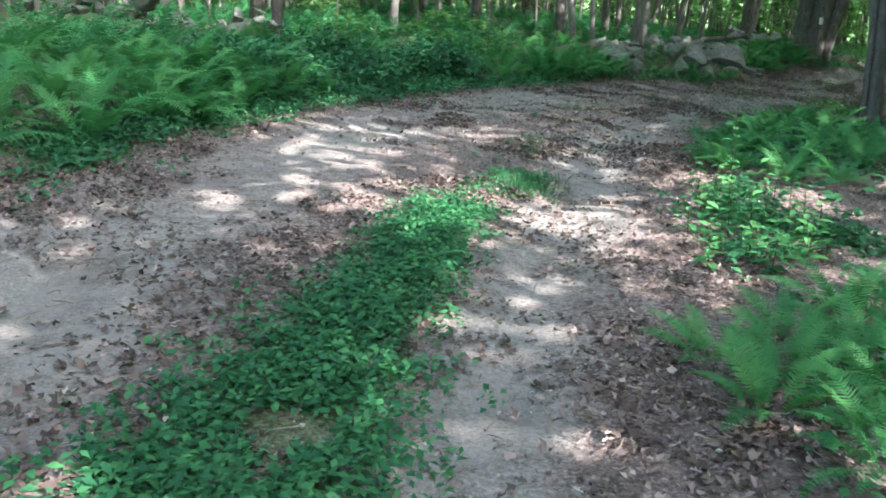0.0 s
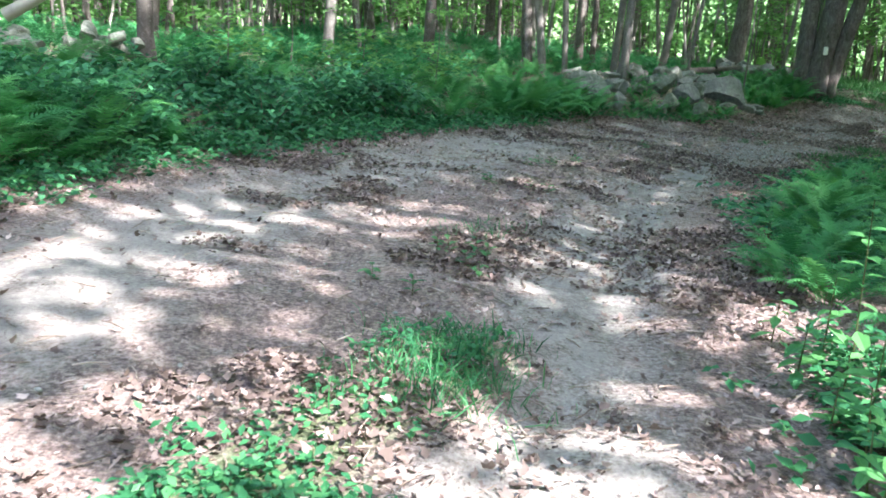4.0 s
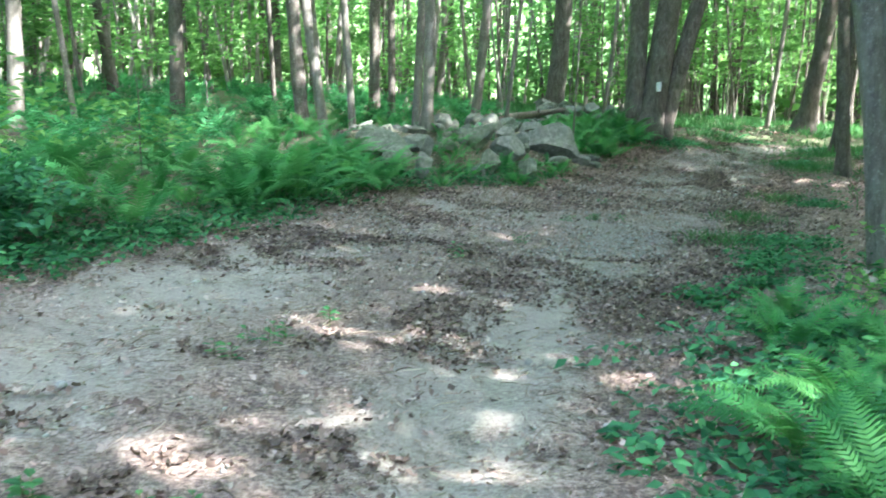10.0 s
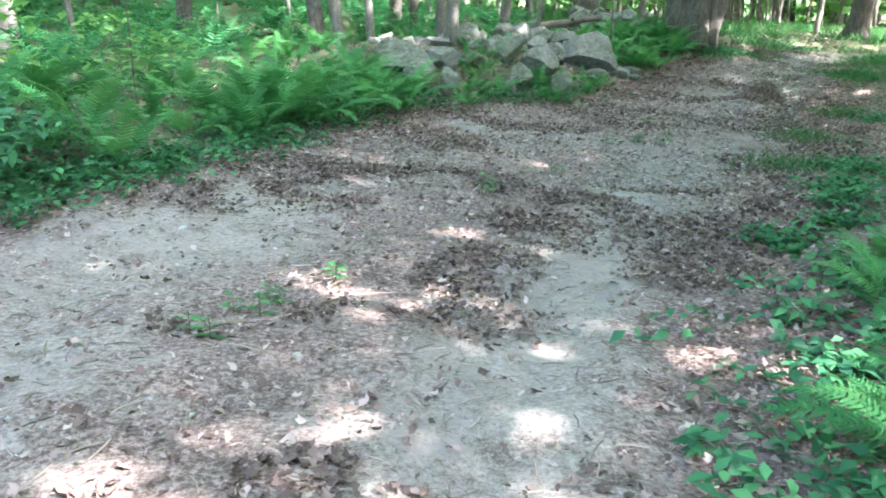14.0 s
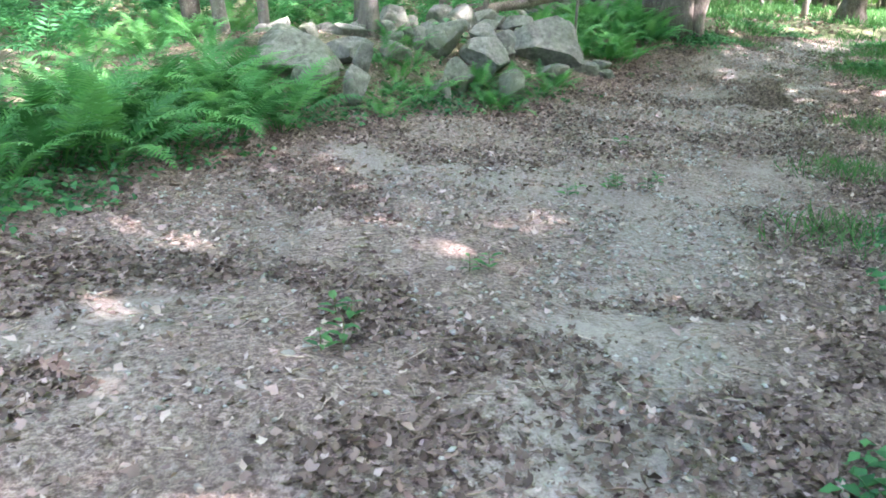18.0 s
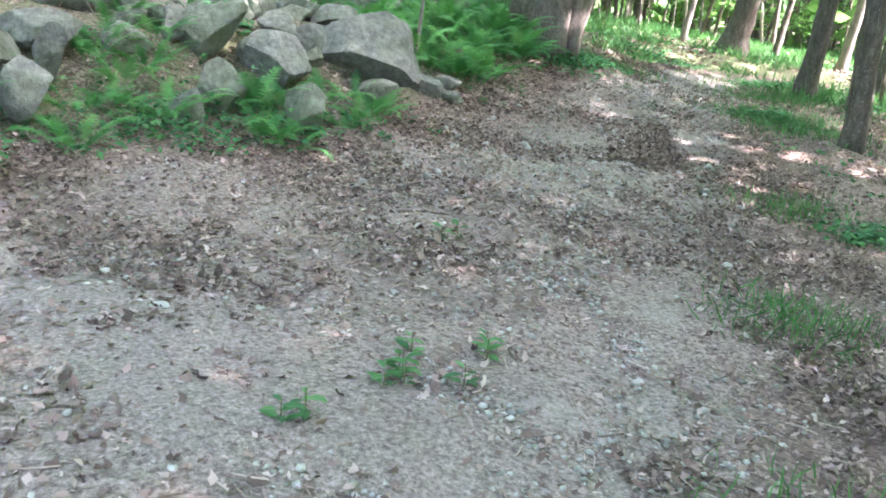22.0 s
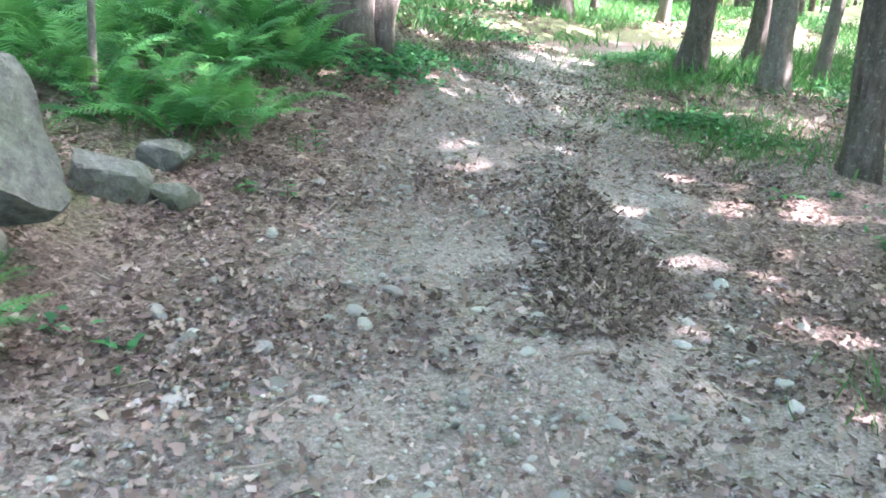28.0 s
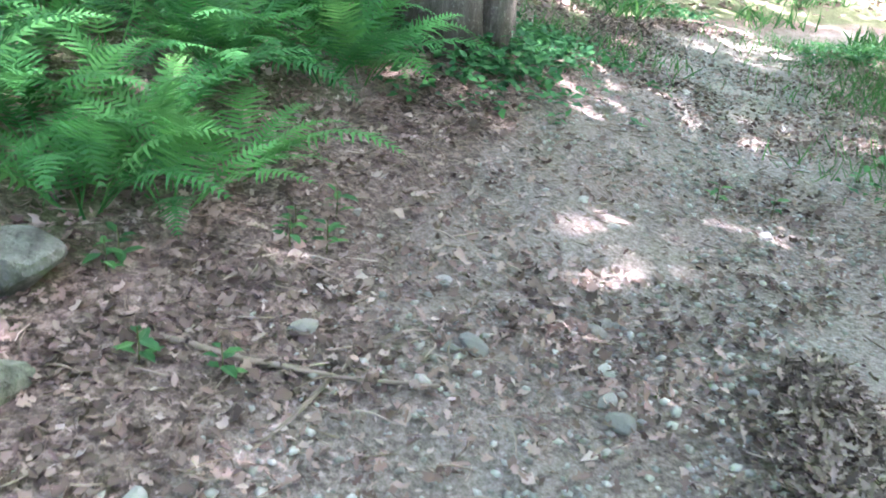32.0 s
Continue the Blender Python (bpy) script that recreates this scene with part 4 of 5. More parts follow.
def fern_banks():
    rng = random.Random(3)
    bank = "green fern with arching feathery fronds "
    # (x, y, size, fronds)
    for x, y, s, n in ((1.85, 3.5, 0.6, 11), (1.65, 2.8, 0.5, 9), (2.15, 4.2, 0.6, 10), (2.5, 3.6, 0.6, 10), (2.6, 4.6, 0.55, 9), (1.35, 3.1, 0.52, 10), (1.3, 3.65, 0.5, 9), (1.55, 3.45, 0.55, 10), (1.9, 3.15, 0.6, 10), (1.75, 3.95, 0.5, 9), (2.1, 3.75, 0.6, 10), (1.6, 2.55, 0.5, 9), (2.25, 3.0, 0.6, 10), (2.9, 8.75, 0.62, 10), (3.3, 8.4, 0.65, 10), (3.95, 8.6, 0.7, 10), (2.8, 9.15, 0.6, 10), (3.4, 9.7, 0.7, 11), (3.45, 10.9, 0.6, 10), (4.6, 9.6, 0.75, 10), (4.9, 10.9, 0.75, 10), (3.6, 9.0, 0.65, 10), (3.0, 9.5, 0.75, 12), (3.6, 10.3, 0.7, 10), (4.0, 11.2, 0.75, 12),
                       (4.3, 10.2, 0.75, 10), (4.6, 12.2, 0.78, 12), (4.15, 11.9, 0.8, 12), (5.0, 11.4, 0.8, 11), (5.3, 12.6, 0.8, 12), (5.0, 13.3, 0.72, 11), (5.7, 13.0, 0.75, 11),
                       (5.9, 12.2, 0.78, 12), (6.5, 12.3, 0.75, 11), (6.1, 11.4, 0.75, 10), (6.9, 12.9, 0.7, 10), (5.6, 10.6, 0.75, 11), (4.9, 10.3, 0.75, 11), (5.4, 13.9, 0.6, 9), (7.4, 12.4, 0.7, 10)):
        fern(x, y, s * 0.82, n + 6, bank + "at the edge of the track", "ferns by the track", rng)
    # along the left bank
    for i in range(170):
        y = rng.uniform(4.5, 24.5)
        x = float(np.interp(y, LEFT[:, 1], LEFT[:, 0])) - 0.28 - 2.9 * rng.random() ** 1.3
        if 12.4 < y < 16.6 and x > float(np.interp(y, LEFT[:, 1], LEFT[:, 0])) - 1.6:
            continue
        if (y > 21.2 and x > 3.2) or abs(float(side(np.array([x]), np.array([y]), OLD_WALL)[0])) < 1.0:
            continue
        fern(x, y, rng.uniform(0.7, 1.0), rng.randint(9, 12), bank + "on the bank", "ferns on the bank", rng)
    # by the big tree and the wall's end
    for i in range(34):
        x, y = rng.uniform(8.0, 10.3), rng.uniform(26.0, 28.2)
        if float(side(np.array([x]), np.array([y]), LEFT)[0]) > -0.4:
            continue
        fern(x, y, rng.uniform(0.65, 0.85), rng.randint(8, 11), bank + "near the big tree", "ferns near the big tree", rng)
    for x, y, s in ((2.35, 19.2, 1.05), (2.75, 19.85, 1.0), (3.2, 20.5, 0.9), (2.5, 20.5, 1.0), (2.9, 20.9, 0.95), (3.3, 21.3, 0.85), (3.75, 21.75, 0.75), (3.0, 21.6, 0.95), (2.4, 21.2, 1.0), (2.1, 20.1, 1.0), (3.5, 22.1, 0.7), (1.8, 19.5, 1.0), (2.3, 19.9, 0.9), (1.5, 18.9, 1.0),
                    (8.45, 25.55, 0.72), (8.8, 25.5, 0.75), (9.1, 25.55, 0.75), (9.35, 25.75, 0.7), (8.7, 25.85, 0.75), (9.1, 26.0, 0.75), (8.4, 26.0, 0.75), (9.0, 26.6, 0.75), (9.5, 26.55, 0.7), (8.0, 26.3, 0.75), (8.2, 26.8, 0.75)):
        fern(x, y, s, rng.randint(9, 12), bank + "at the foot of the bank", "ferns on the bank", rng)
    for x, y, z in ((4.75, 22.35, 0.55), (4.95, 22.5, 0.4), (6.05, 23.0, 0.6), (6.35, 23.05, 0.55), (5.5, 22.75, 0.45), (6.75, 23.45, 0.5), (7.05, 23.6, 0.45), (3.75, 21.75, 0.65), (4.05, 21.85, 0.5), (5.3, 23.4, 0.5), (5.0, 23.2, 0.5), (7.3, 23.55, 0.4), (5.05, 22.8, 0.5), (5.25, 23.05, 0.45), (4.85, 22.95, 0.5), (5.3, 22.5, 0.45), (6.1, 22.55, 0.55), (6.3, 22.5, 0.4), (7.0, 23.2, 0.42), (7.15, 23.35, 0.45), (6.85, 23.05, 0.4), (5.1, 23.6, 0.45), (4.75, 21.85, 0.5)):
        fern(x, y, z, rng.randint(8, 11), "small green fern growing among boulders", "ferns in the wall", rng)
    for x, y in ((2.3, 23.0), (2.7, 23.6), (2.9, 24.6), (3.5, 25.0), (2.0, 24.2), (4.0, 25.6), (4.6, 26.2), (5.4, 26.4), (3.2, 26.0), (1.6, 23.4), (5.9, 26.8), (2.2, 25.4), (4.3, 27.2), (3.0, 22.6), (6.6, 27.6)):
        fern(x, y, rng.uniform(0.65, 0.9), rng.randint(9, 12), "green fern with arching feathery fronds behind the wall", "ferns behind the wall", rng)
    spots = []
    while len(spots) < 520:
        x, y = rng.uniform(-14, 8), rng.uniform(4, 36)
        d = -float(side(np.array([x]), np.array([y]), LEFT)[0])
        if d > 2.6 and rng.random() < 1.2 - d / 16 and not (1.5 < x < 10 and 22.4 < y < 26) and abs(float(side(np.array([x]), np.array([y]), OLD_WALL)[0])) > 1.1:
            spots.append((x, y))
    bed("fern_bed", spots, 0.95, 7, "dense bed of green ferns under the trees", rng)


fern_banks()


def low_plants():
    rng = np.random.default_rng(11)
    strip = scatter(1900, rng, lambda x, y: np.exp(-(np.abs(side(x, y, STRIP)) / (0.23 + 0.1 * smooth(4.2 - y, 0, 1.5))) ** 2) * (1 - 0.93 * smooth(y, 6.0, 6.6)) * (wave(x, y, 0.4, 1) > 0.14), (-1.4, 0.5, 1.2, 8))
    herbs("grass_strip", strip, 0.045, 0.10, "low green weeds in the middle of the track", HERB, rng, 14)
    edge = scatter(2300, rng, lambda x, y: np.exp(-((side(x, y, LEFT) + 0.3) / 0.45) ** 2) * (wave(x, y, 0.9, 2) > 0.3) * (y < 23.4) * np.where(y > 17, 0.35, 1), (-5, 3, 10, 27))
    herbs("bank_herbs", edge, 0.07, 0.2, "leafy green herbs along the foot of the bank", HERB, rng, 10)
    right = scatter(270, rng, lambda x, y: np.exp(-((-side(x, y, RIGHT) + 0.55) / 0.5) ** 2) * (wave(x, y, 1.4, 0) > 0.58) * np.where(y < 6, 0.25, np.where(y > 18, 0.08, 1)), (0, 2, 17, 28))
    herbs("verge_herbs", right, 0.075, 0.16, "leafy green herbs along the verge of the track", HERB, rng, 10)
    patch = [(13.3, 25.3, 0.4), (16.6, 28.7, 0.6), (12.0, 27.9, 0.5), (11.4, 27.4, 0.6), (10.9, 26.95, 0.5), (11.2, 27.1, 0.5), (15.2, 31.0, 0.8), (6.7, 16.2, 0.2), (5.9, 15.0, 0.2), (6.3, 15.6, 0.15), (2.1, 5.6, 0.22), (2.45, 6.4, 0.3), (2.4, 7.1, 0.25), (2.7, 7.9, 0.3), (2.9, 6.0, 0.3), (10.6, 20.8, 0.4), (5.3, 14.7, 0.2), (7.6, 17.2, 0.35)]
    spot = np.concatenate([rng.normal((x, y), s * 0.6, (int(150 * s / 0.35), 2)) for x, y, s in patch])
    herbs("verge_patches", spot[::3], 0.07, 0.15, "patches of fresh green weeds beside the track", HERB, rng, 10)
    under = scatter(650, rng, lambda x, y: np.exp(-((side(x, y, RIGHT) - 0.9) / 0.8) ** 2), (3.2, 9.0, 7.2, 13.8))
    herbs("fern_floor_herbs", under, 0.085, 0.16, "dark leafy herbs on the ground beneath the ferns", SHRUB, rng, 9)
    floor = scatter(2600, rng, lambda x, y: (np.maximum(side(x, y, RIGHT), -side(x, y, LEFT)) > 1.0) * (wave(x, y, 2.2, 1) > 0.5), (-10, 4, 40, 48))
    herbs("woodland_herbs", floor, 0.12, 0.25, "patches of green herbs on the woodland floor", HERB, rng, 9)


low_plants()

# a blade of grass, one metre tall, bending along x
BLADE_V = [(0, -0.02, 0), (0, 0.02, 0), (0.14, -0.022, 0.55), (0.14, 0.022, 0.55), (0.5, 0, 0.92)]
BLADE_F = [(0, 1, 3), (0, 3, 2), (2, 3, 4)]


def grass():
    """Soft grass beside the track and beyond the bend, and the tuft in the middle of the track."""
    rng = np.random.default_rng(17)
    near = [(13.3, 25.3, 0.45), (13.3, 24.5, 0.5), (13.6, 24.9, 0.5), (16.7, 28.8, 0.9), (14.6, 26.6, 0.5), (15.4, 27.4, 0.5), (12.6, 28.3, 0.5), (7.0, 17.4, 0.3), (8.4, 19.2, 0.3), (10.5, 21.6, 0.3)]
    spots = np.concatenate([rng.normal((x, y), s * 0.85, (int(560 * s / 0.35), 2)) for x, y, s in near])
    tuft = np.concatenate([rng.normal((0.62, 7.3), (0.17, 0.2), (900, 2)), rng.normal((0.72, 7.75), (0.15, 0.12), (260, 2)), rng.normal((0.85, 9.9), (0.16, 0.12), (160, 2))])
    far = scatter(42000, rng, lambda x, y: (0.35 * x + 0.937 * y > 30.2) * (np.maximum(-side(x, y, LEFT), side(x, y, RIGHT)) > -0.35) * (wave(x, y, 1.7, 2) > 0.36), (9.5, 24, 32, 46))
    floor = scatter(9000, rng, lambda x, y: (side(x, y, RIGHT) > 1.2) * (wave(x, y, 1.5, 1) > 0.55), (5, 9, 30, 30))
    for name, p, h, label in (("verge_grass", spots, (0.06, 0.2), "soft green grass beside the track"), ("grass_tuft", tuft, (0.05, 0.15), "tuft of dark green grass between the wheel tracks"),
                              ("far_grass", far, (0.12, 0.38), "sunlit green grass beyond the bend"), ("woodland_grass", floor, (0.1, 0.3), "thin green grass on the woodland floor")):
        mats = turns(len(p), rng, 0.45, h)
        if name in ("far_grass", "woodland_grass"):
            mats[:, :, 1] *= 1.5
        offs = np.concatenate([p, (height(p[:, 0], p[:, 1]) - 0.01)[:, None]], 1)
        thing(name, label, "grass", kind="stuff", data=bulk(name, BLADE_V, BLADE_F, mats, offs, HERB if name == "grass_tuft" else GRASS))


grass()


def leafy_plants():
    """Broad-leaved plants standing at the verge."""
    r = random.Random(44)
    blade = mesh_of("leaf", LEAF_V, LEAF_F, BROAD)
    # x, y, height, leaves
    for x, y, h, n in ((1.72, 5.3, 0.18, 9), (1.85, 5.75, 0.2, 10), (1.95, 5.9, 0.16, 9), (2.1, 6.15, 0.2, 10), (2.05, 6.6, 0.22, 10), (2.2, 6.4, 0.18, 9), (2.3, 6.75, 0.2, 10), (2.35, 7.0, 0.24, 10), (2.15, 7.1, 0.2, 9), (2.45, 7.6, 0.22, 10), (2.55, 5.5, 0.2, 9), (2.25, 5.45, 0.2, 10), (1.76, 6.0, 0.22, 8), (1.95, 6.35, 0.3, 9), (2.27, 7.7, 0.3, 10), (2.45, 7.35, 0.38, 10), (2.62, 7.88, 0.85, 16), (2.5, 7.95, 0.45, 10), (2.16, 5.8, 0.28, 9), (2.5, 5.9, 0.3, 9), (2.71, 6.0, 0.3, 9), (2.35, 6.4, 0.32, 10), (2.2, 6.9, 0.26, 8),
                       (2.0, 5.4, 0.25, 8), (2.6, 6.7, 0.3, 9), (2.35, 8.2, 0.26, 8), (2.05, 5.1, 0.3, 9), (2.3, 5.2, 0.34, 10), (2.45, 5.55, 0.3, 9), (2.75, 6.4, 0.34, 10), (2.9, 7.1, 0.32, 9), (2.85, 7.6, 0.4, 10), (2.3, 6.05, 0.3, 9), (3.05, 10.1, 0.22, 8), (3.2, 10.5, 0.22, 8), (-3.3, 8.4, 0.4, 10), (-3.0, 9.0, 0.3, 9), (-2.7, 9.3, 0.35, 10), (-3.4, 7.6, 0.35, 9), (-2.6, 9.9, 0.3, 9)):
        ob = thing("leafy_plant", "fresh green broad-leaved plant at the verge", "plant", "leafy plants at the verge", m=Matrix.Translation((x, y, up(x, y))) @ Matrix.Rotation(r.uniform(0, 6.28), 4, "Z"))
        lean = Vector((r.uniform(-0.12, 0.12), r.uniform(-0.12, 0.12), 1))
        part("stem", mesh_of("stem", *tube([Vector((0, 0, -0.03)), lean * h * 0.5, lean * h], [0.005, 0.004, 0.002], 5), STEM), ob)
        for q in range(n):
            a, u = q * 2.4 + r.uniform(-0.3, 0.3), 0.2 + 0.8 * q / (n - 1)
            m = Matrix.Translation(lean * h * u) @ Euler((r.uniform(-0.25, 0.25), r.uniform(-0.35, 0.35), a)).to_matrix().to_4x4() @ Matrix.Scale(r.uniform(0.09, 0.16) * (1.15 - 0.45 * u), 4)
            part("leaf", blade, ob, m=m)


leafy_plants()


def shrub(x, y, h, spread, leaves, seed, label):
    rng = np.random.default_rng(seed)
    r = random.Random(seed)
    ob = thing("shrub", label, "shrub", "shrubs on the bank", m=Matrix.Translation((x, y, up(x, y))))
    for i in range(5):
        a = r.uniform(0, 6.28)
        e = Vector((math.cos(a) * spread * 0.8, math.sin(a) * spread * 0.8, h * 0.9))
        part("stem", mesh_of("stem", *tube([Vector((0, 0, -0.05)), e * 0.5 + Vector((0, 0, h * 0.12)), e], [0.008, 0.006, 0.002], 4), TWIG), ob)
    k = leaves // 12
    a, q = rng.uniform(0, 6.283, k), np.sqrt(rng.random(k)) * spread
    z = rng.uniform(0.12, 1.0, k) * h * (1.05 - 0.45 * (q / spread) ** 2)
    c = np.stack([np.cos(a) * q, np.sin(a) * q, z], -1)
    offs = (c[:, None] + rng.normal(0, 0.07, (k, 12, 3))).reshape(-1, 3)
    part("foliage", bulk("foliage", LEAF_V, LEAF_F, turns(len(offs), rng, 0.4, (0.07, 0.14)), offs, SHRUB), ob)


def shrubs():
    r = random.Random(8)
    for i in range(30):
        y = r.uniform(11.6, 17.0)
        x = float(np.interp(y, LEFT[:, 1], LEFT[:, 0])) - 0.35 - r.random() * 2.2
        shrub(x, y, r.uniform(0.35, 0.62), r.uniform(0.45, 0.65), 520, 100 + i, "dark green leafy shrub crowding the bank")


shrubs()

# ---- stones ----


def boulder_mesh(seed, dims, cuts=13, facets=2):
    """A rounded, broken boulder: a ball cut flat by several planes."""
    r = random.Random(seed)
    bm = bmesh.new()
    bmesh.ops.create_icosphere(bm, subdivisions=facets + 1, radius=1.0)
    planes = []
    for _ in range(cuts):
        n = Vector((r.uniform(-1, 1), r.uniform(-1, 1), r.uniform(-0.8, 1))).normalized()
        planes.append((n, r.uniform(0.42, 0.76)))
    for v in bm.verts:
        for n, d in planes:
            over = v.co.dot(n) - d
            if over > 0:
                v.co -= n * over
        v.co += v.co.normalized() * (0.05 * noise.noise(v.co * 2.1 + Vector((seed, 0, 0))) + 0.025 * noise.noise(v.co * 6 + Vector((0, seed, 0))))
    bmesh.ops.smooth_vert(bm, verts=bm.verts[:], factor=0.2, use_axis_x=True, use_axis_y=True, use_axis_z=True)
    for v in bm.verts:
        v.co = Vector((v.co.x * dims[0], v.co.y * dims[1], v.co.z * dims[2])) * 1.3
    me = bpy.data.meshes.new("boulder")
    bm.to_mesh(me)
    bm.free()
    return me


def boulder(x, y, z, dims, rz, tilt, seed, mat, label, group="boulders of the stone wall"):
    me = boulder_mesh(seed, dims, 13, 3 if dims[0] > 0.25 else 2)
    me.materials.append(mat)
    m = Matrix.Translation((x, y, z)) @ Euler((radians(tilt[0]), radians(tilt[1]), radians(rz))).to_matrix().to_4x4()
    return thing("boulder", label, "boulder", group, m=m, data=me)


def stone_wall():
    r = random.Random(21)
    kinds = {"m": (ROCK_MOSS, "mossy grey granite boulder in a tumbled wall"), "g": (ROCK, "grey granite boulder in a tumbled wall"), "p": (ROCK, "pale sunlit granite boulder in a tumbled wall")}
    # x, y, z of the middle, half width, half height, kind
    stones = [
        (3.96, 22.49, 0.74, 0.47, 0.25, "m"), (4.02, 22.17, 0.55, 0.23, 0.16, "m"), (4.58, 23.63, 0.94, 0.28, 0.12, "g"), (4.52, 22.92, 0.84, 0.24, 0.10, "g"),
        (4.59, 22.41, 0.72, 0.11, 0.14, "g"), (4.46, 22.09, 0.56, 0.15, 0.16, "g"), (5.31, 24.41, 1.09, 0.27, 0.17, "p"), (6.05, 24.93, 1.12, 0.20, 0.12, "p"),
        (6.34, 24.67, 1.05, 0.22, 0.13, "g"), (5.76, 23.54, 0.82, 0.28, 0.27, "m"), (6.43, 24.03, 0.83, 0.19, 0.11, "g"), (6.39, 23.61, 0.61, 0.31, 0.16, "g"),
        (7.33, 24.09, 0.67, 0.51, 0.31, "g"), (8.12, 24.75, 0.25, 0.18, 0.16, "p"), (8.55, 25.1, 0.25, 0.13, 0.11, "g"), (8.45, 24.65, 0.14, 0.16, 0.12, "m"),
    ]
    stones += [
        (6.45, 22.84, 0.36, 0.17, 0.16, "m"), (5.80, 22.88, 0.44, 0.21, 0.15, "m"), (5.51, 22.60, 0.34, 0.14, 0.10, "p"), (7.30, 23.75, 0.38, 0.20, 0.10, "g"),
        (5.55, 24.58, 0.97, 0.16, 0.09, "g"), (6.76, 24.15, 0.74, 0.18, 0.12, "g"), (4.86, 24.23, 1.02, 0.18, 0.11, "g"), (7.06, 24.81, 0.91, 0.23, 0.12, "g"),
        (6.76, 25.20, 0.99, 0.20, 0.12, "g"), (5.52, 23.97, 0.82, 0.12, 0.09, "g"), (3.45, 22.75, 0.62, 0.2, 0.16, "m"),
    ]
    for i, (x, y, z, a, b, k) in enumerate(stones):
        mat, label = kinds[k]
        top, foot = z + b, max(min(z - b, up(x, y) - 0.06), z - 1.5 * b)
        boulder(x, y, (top + foot) / 2, (a * 1.08, a * r.uniform(0.75, 1.0), (top - foot) / 2 * 1.12), r.uniform(-25, 25), (r.uniform(-12, 12), r.uniform(-10, 10)), 300 + i, mat, label)
    # smaller fill between them, and the wall running on behind the big tree
    for i in range(46):
        u = r.random()
        x, y = 3.5 + 4.1 * u, 22.9 + 1.8 * u + r.uniform(-0.4, 0.9)
        a = r.uniform(0.10, 0.22)
        boulder(x, y, up(x, y) + a * 0.35, (a, a * r.uniform(0.7, 1), a * r.uniform(0.55, 0.8)), r.uniform(0, 360), (r.uniform(-20, 20), r.uniform(-20, 20)), 400 + i, r.choice((ROCK, ROCK_MOSS)), "small granite stone filling the tumbled wall")
    for i in range(34):
        u = i / 33
        x, y = 8.4 + 3.6 * u + r.uniform(-0.3, 0.3), 29.6 + 3.6 * u + r.uniform(-0.5, 0.5)
        a = r.uniform(0.18, 0.36)
        z = up(x, y) + a * 0.4 + (0.3 if r.random() < 0.4 else 0)
        boulder(x, y, z, (a, a * r.uniform(0.7, 1), a * r.uniform(0.55, 0.8)), r.uniform(0, 360), (r.uniform(-20, 20), r.uniform(-20, 20)), 500 + i, ROCK, "pale granite boulder of the wall in the wood", "boulders of the far wall")
    for i in range(38):
        u = r.random()
        x, y = float(np.interp(u, (0, 0.5, 0.75, 1), OLD_WALL[:, 0])) + r.uniform(-0.2, 0.2), float(np.interp(u, (0, 0.5, 0.75, 1), OLD_WALL[:, 1])) + r.uniform(-0.35, 0.35)
        a = r.uniform(0.14, 0.30)
        z = up(x, y) + a * 0.2 + r.choice((0, 0, 0.1, 0.25))
        boulder(x, y, z, (a, a * r.uniform(0.7, 1), a * r.uniform(0.5, 0.75)), r.uniform(0, 360), (r.uniform(-20, 20), r.uniform(-20, 20)), 600 + i, ROCK_MOSS, "grey boulder of an old wall among ferns", "boulders of the old wall")


stone_wall()


def branch(points, r0, name, label, category, mat=None, twigs=0, seed=0, sides=7):
    """A dead branch lying along the points, with side twigs as parts."""
    r = random.Random(seed)
    pts = [Vector(p) for p in points]
    ob = thing(name, label, category, data=mesh_of(name, *tube(pts, [r0 * (1 - 0.55 * i / (len(pts) - 1)) for i in range(len(pts))], sides, 0.3, seed), mat or TWIG, True))
    for i in range(twigs):
        k = r.randrange(1, len(pts) - 1)
        e = Vector((r.uniform(-1, 1), r.uniform(-1, 1), r.uniform(0.05, 0.4))).normalized() * r.uniform(0.15, 0.4)
        part("twig", mesh_of("twig", *tube([pts[k], pts[k] + e * 0.5, pts[k] + e + Vector((0, 0, -0.02))], [r0 * 0.45, r0 * 0.3, r0 * 0.1], 5), mat or TWIG), ob)
    return ob


def lying(x, y, length, heading, r0, bow=0.05, seed=0, n=6):
    """Points of a stick that lies on the ground."""
    r = random.Random(seed)
    a, out = radians(heading), []
    for i in range(n):
        u = i / (n - 1) - 0.5
        b = bow * (1 - 4 * u * u) + r.uniform(-0.008, 0.008)
        px, py = x + math.cos(a) * u * length - math.sin(a) * b, y + math.sin(a) * u * length + math.cos(a) * b
        out.append((px, py, up(px, py) + r0 * 0.6 + 0.006))
    return out


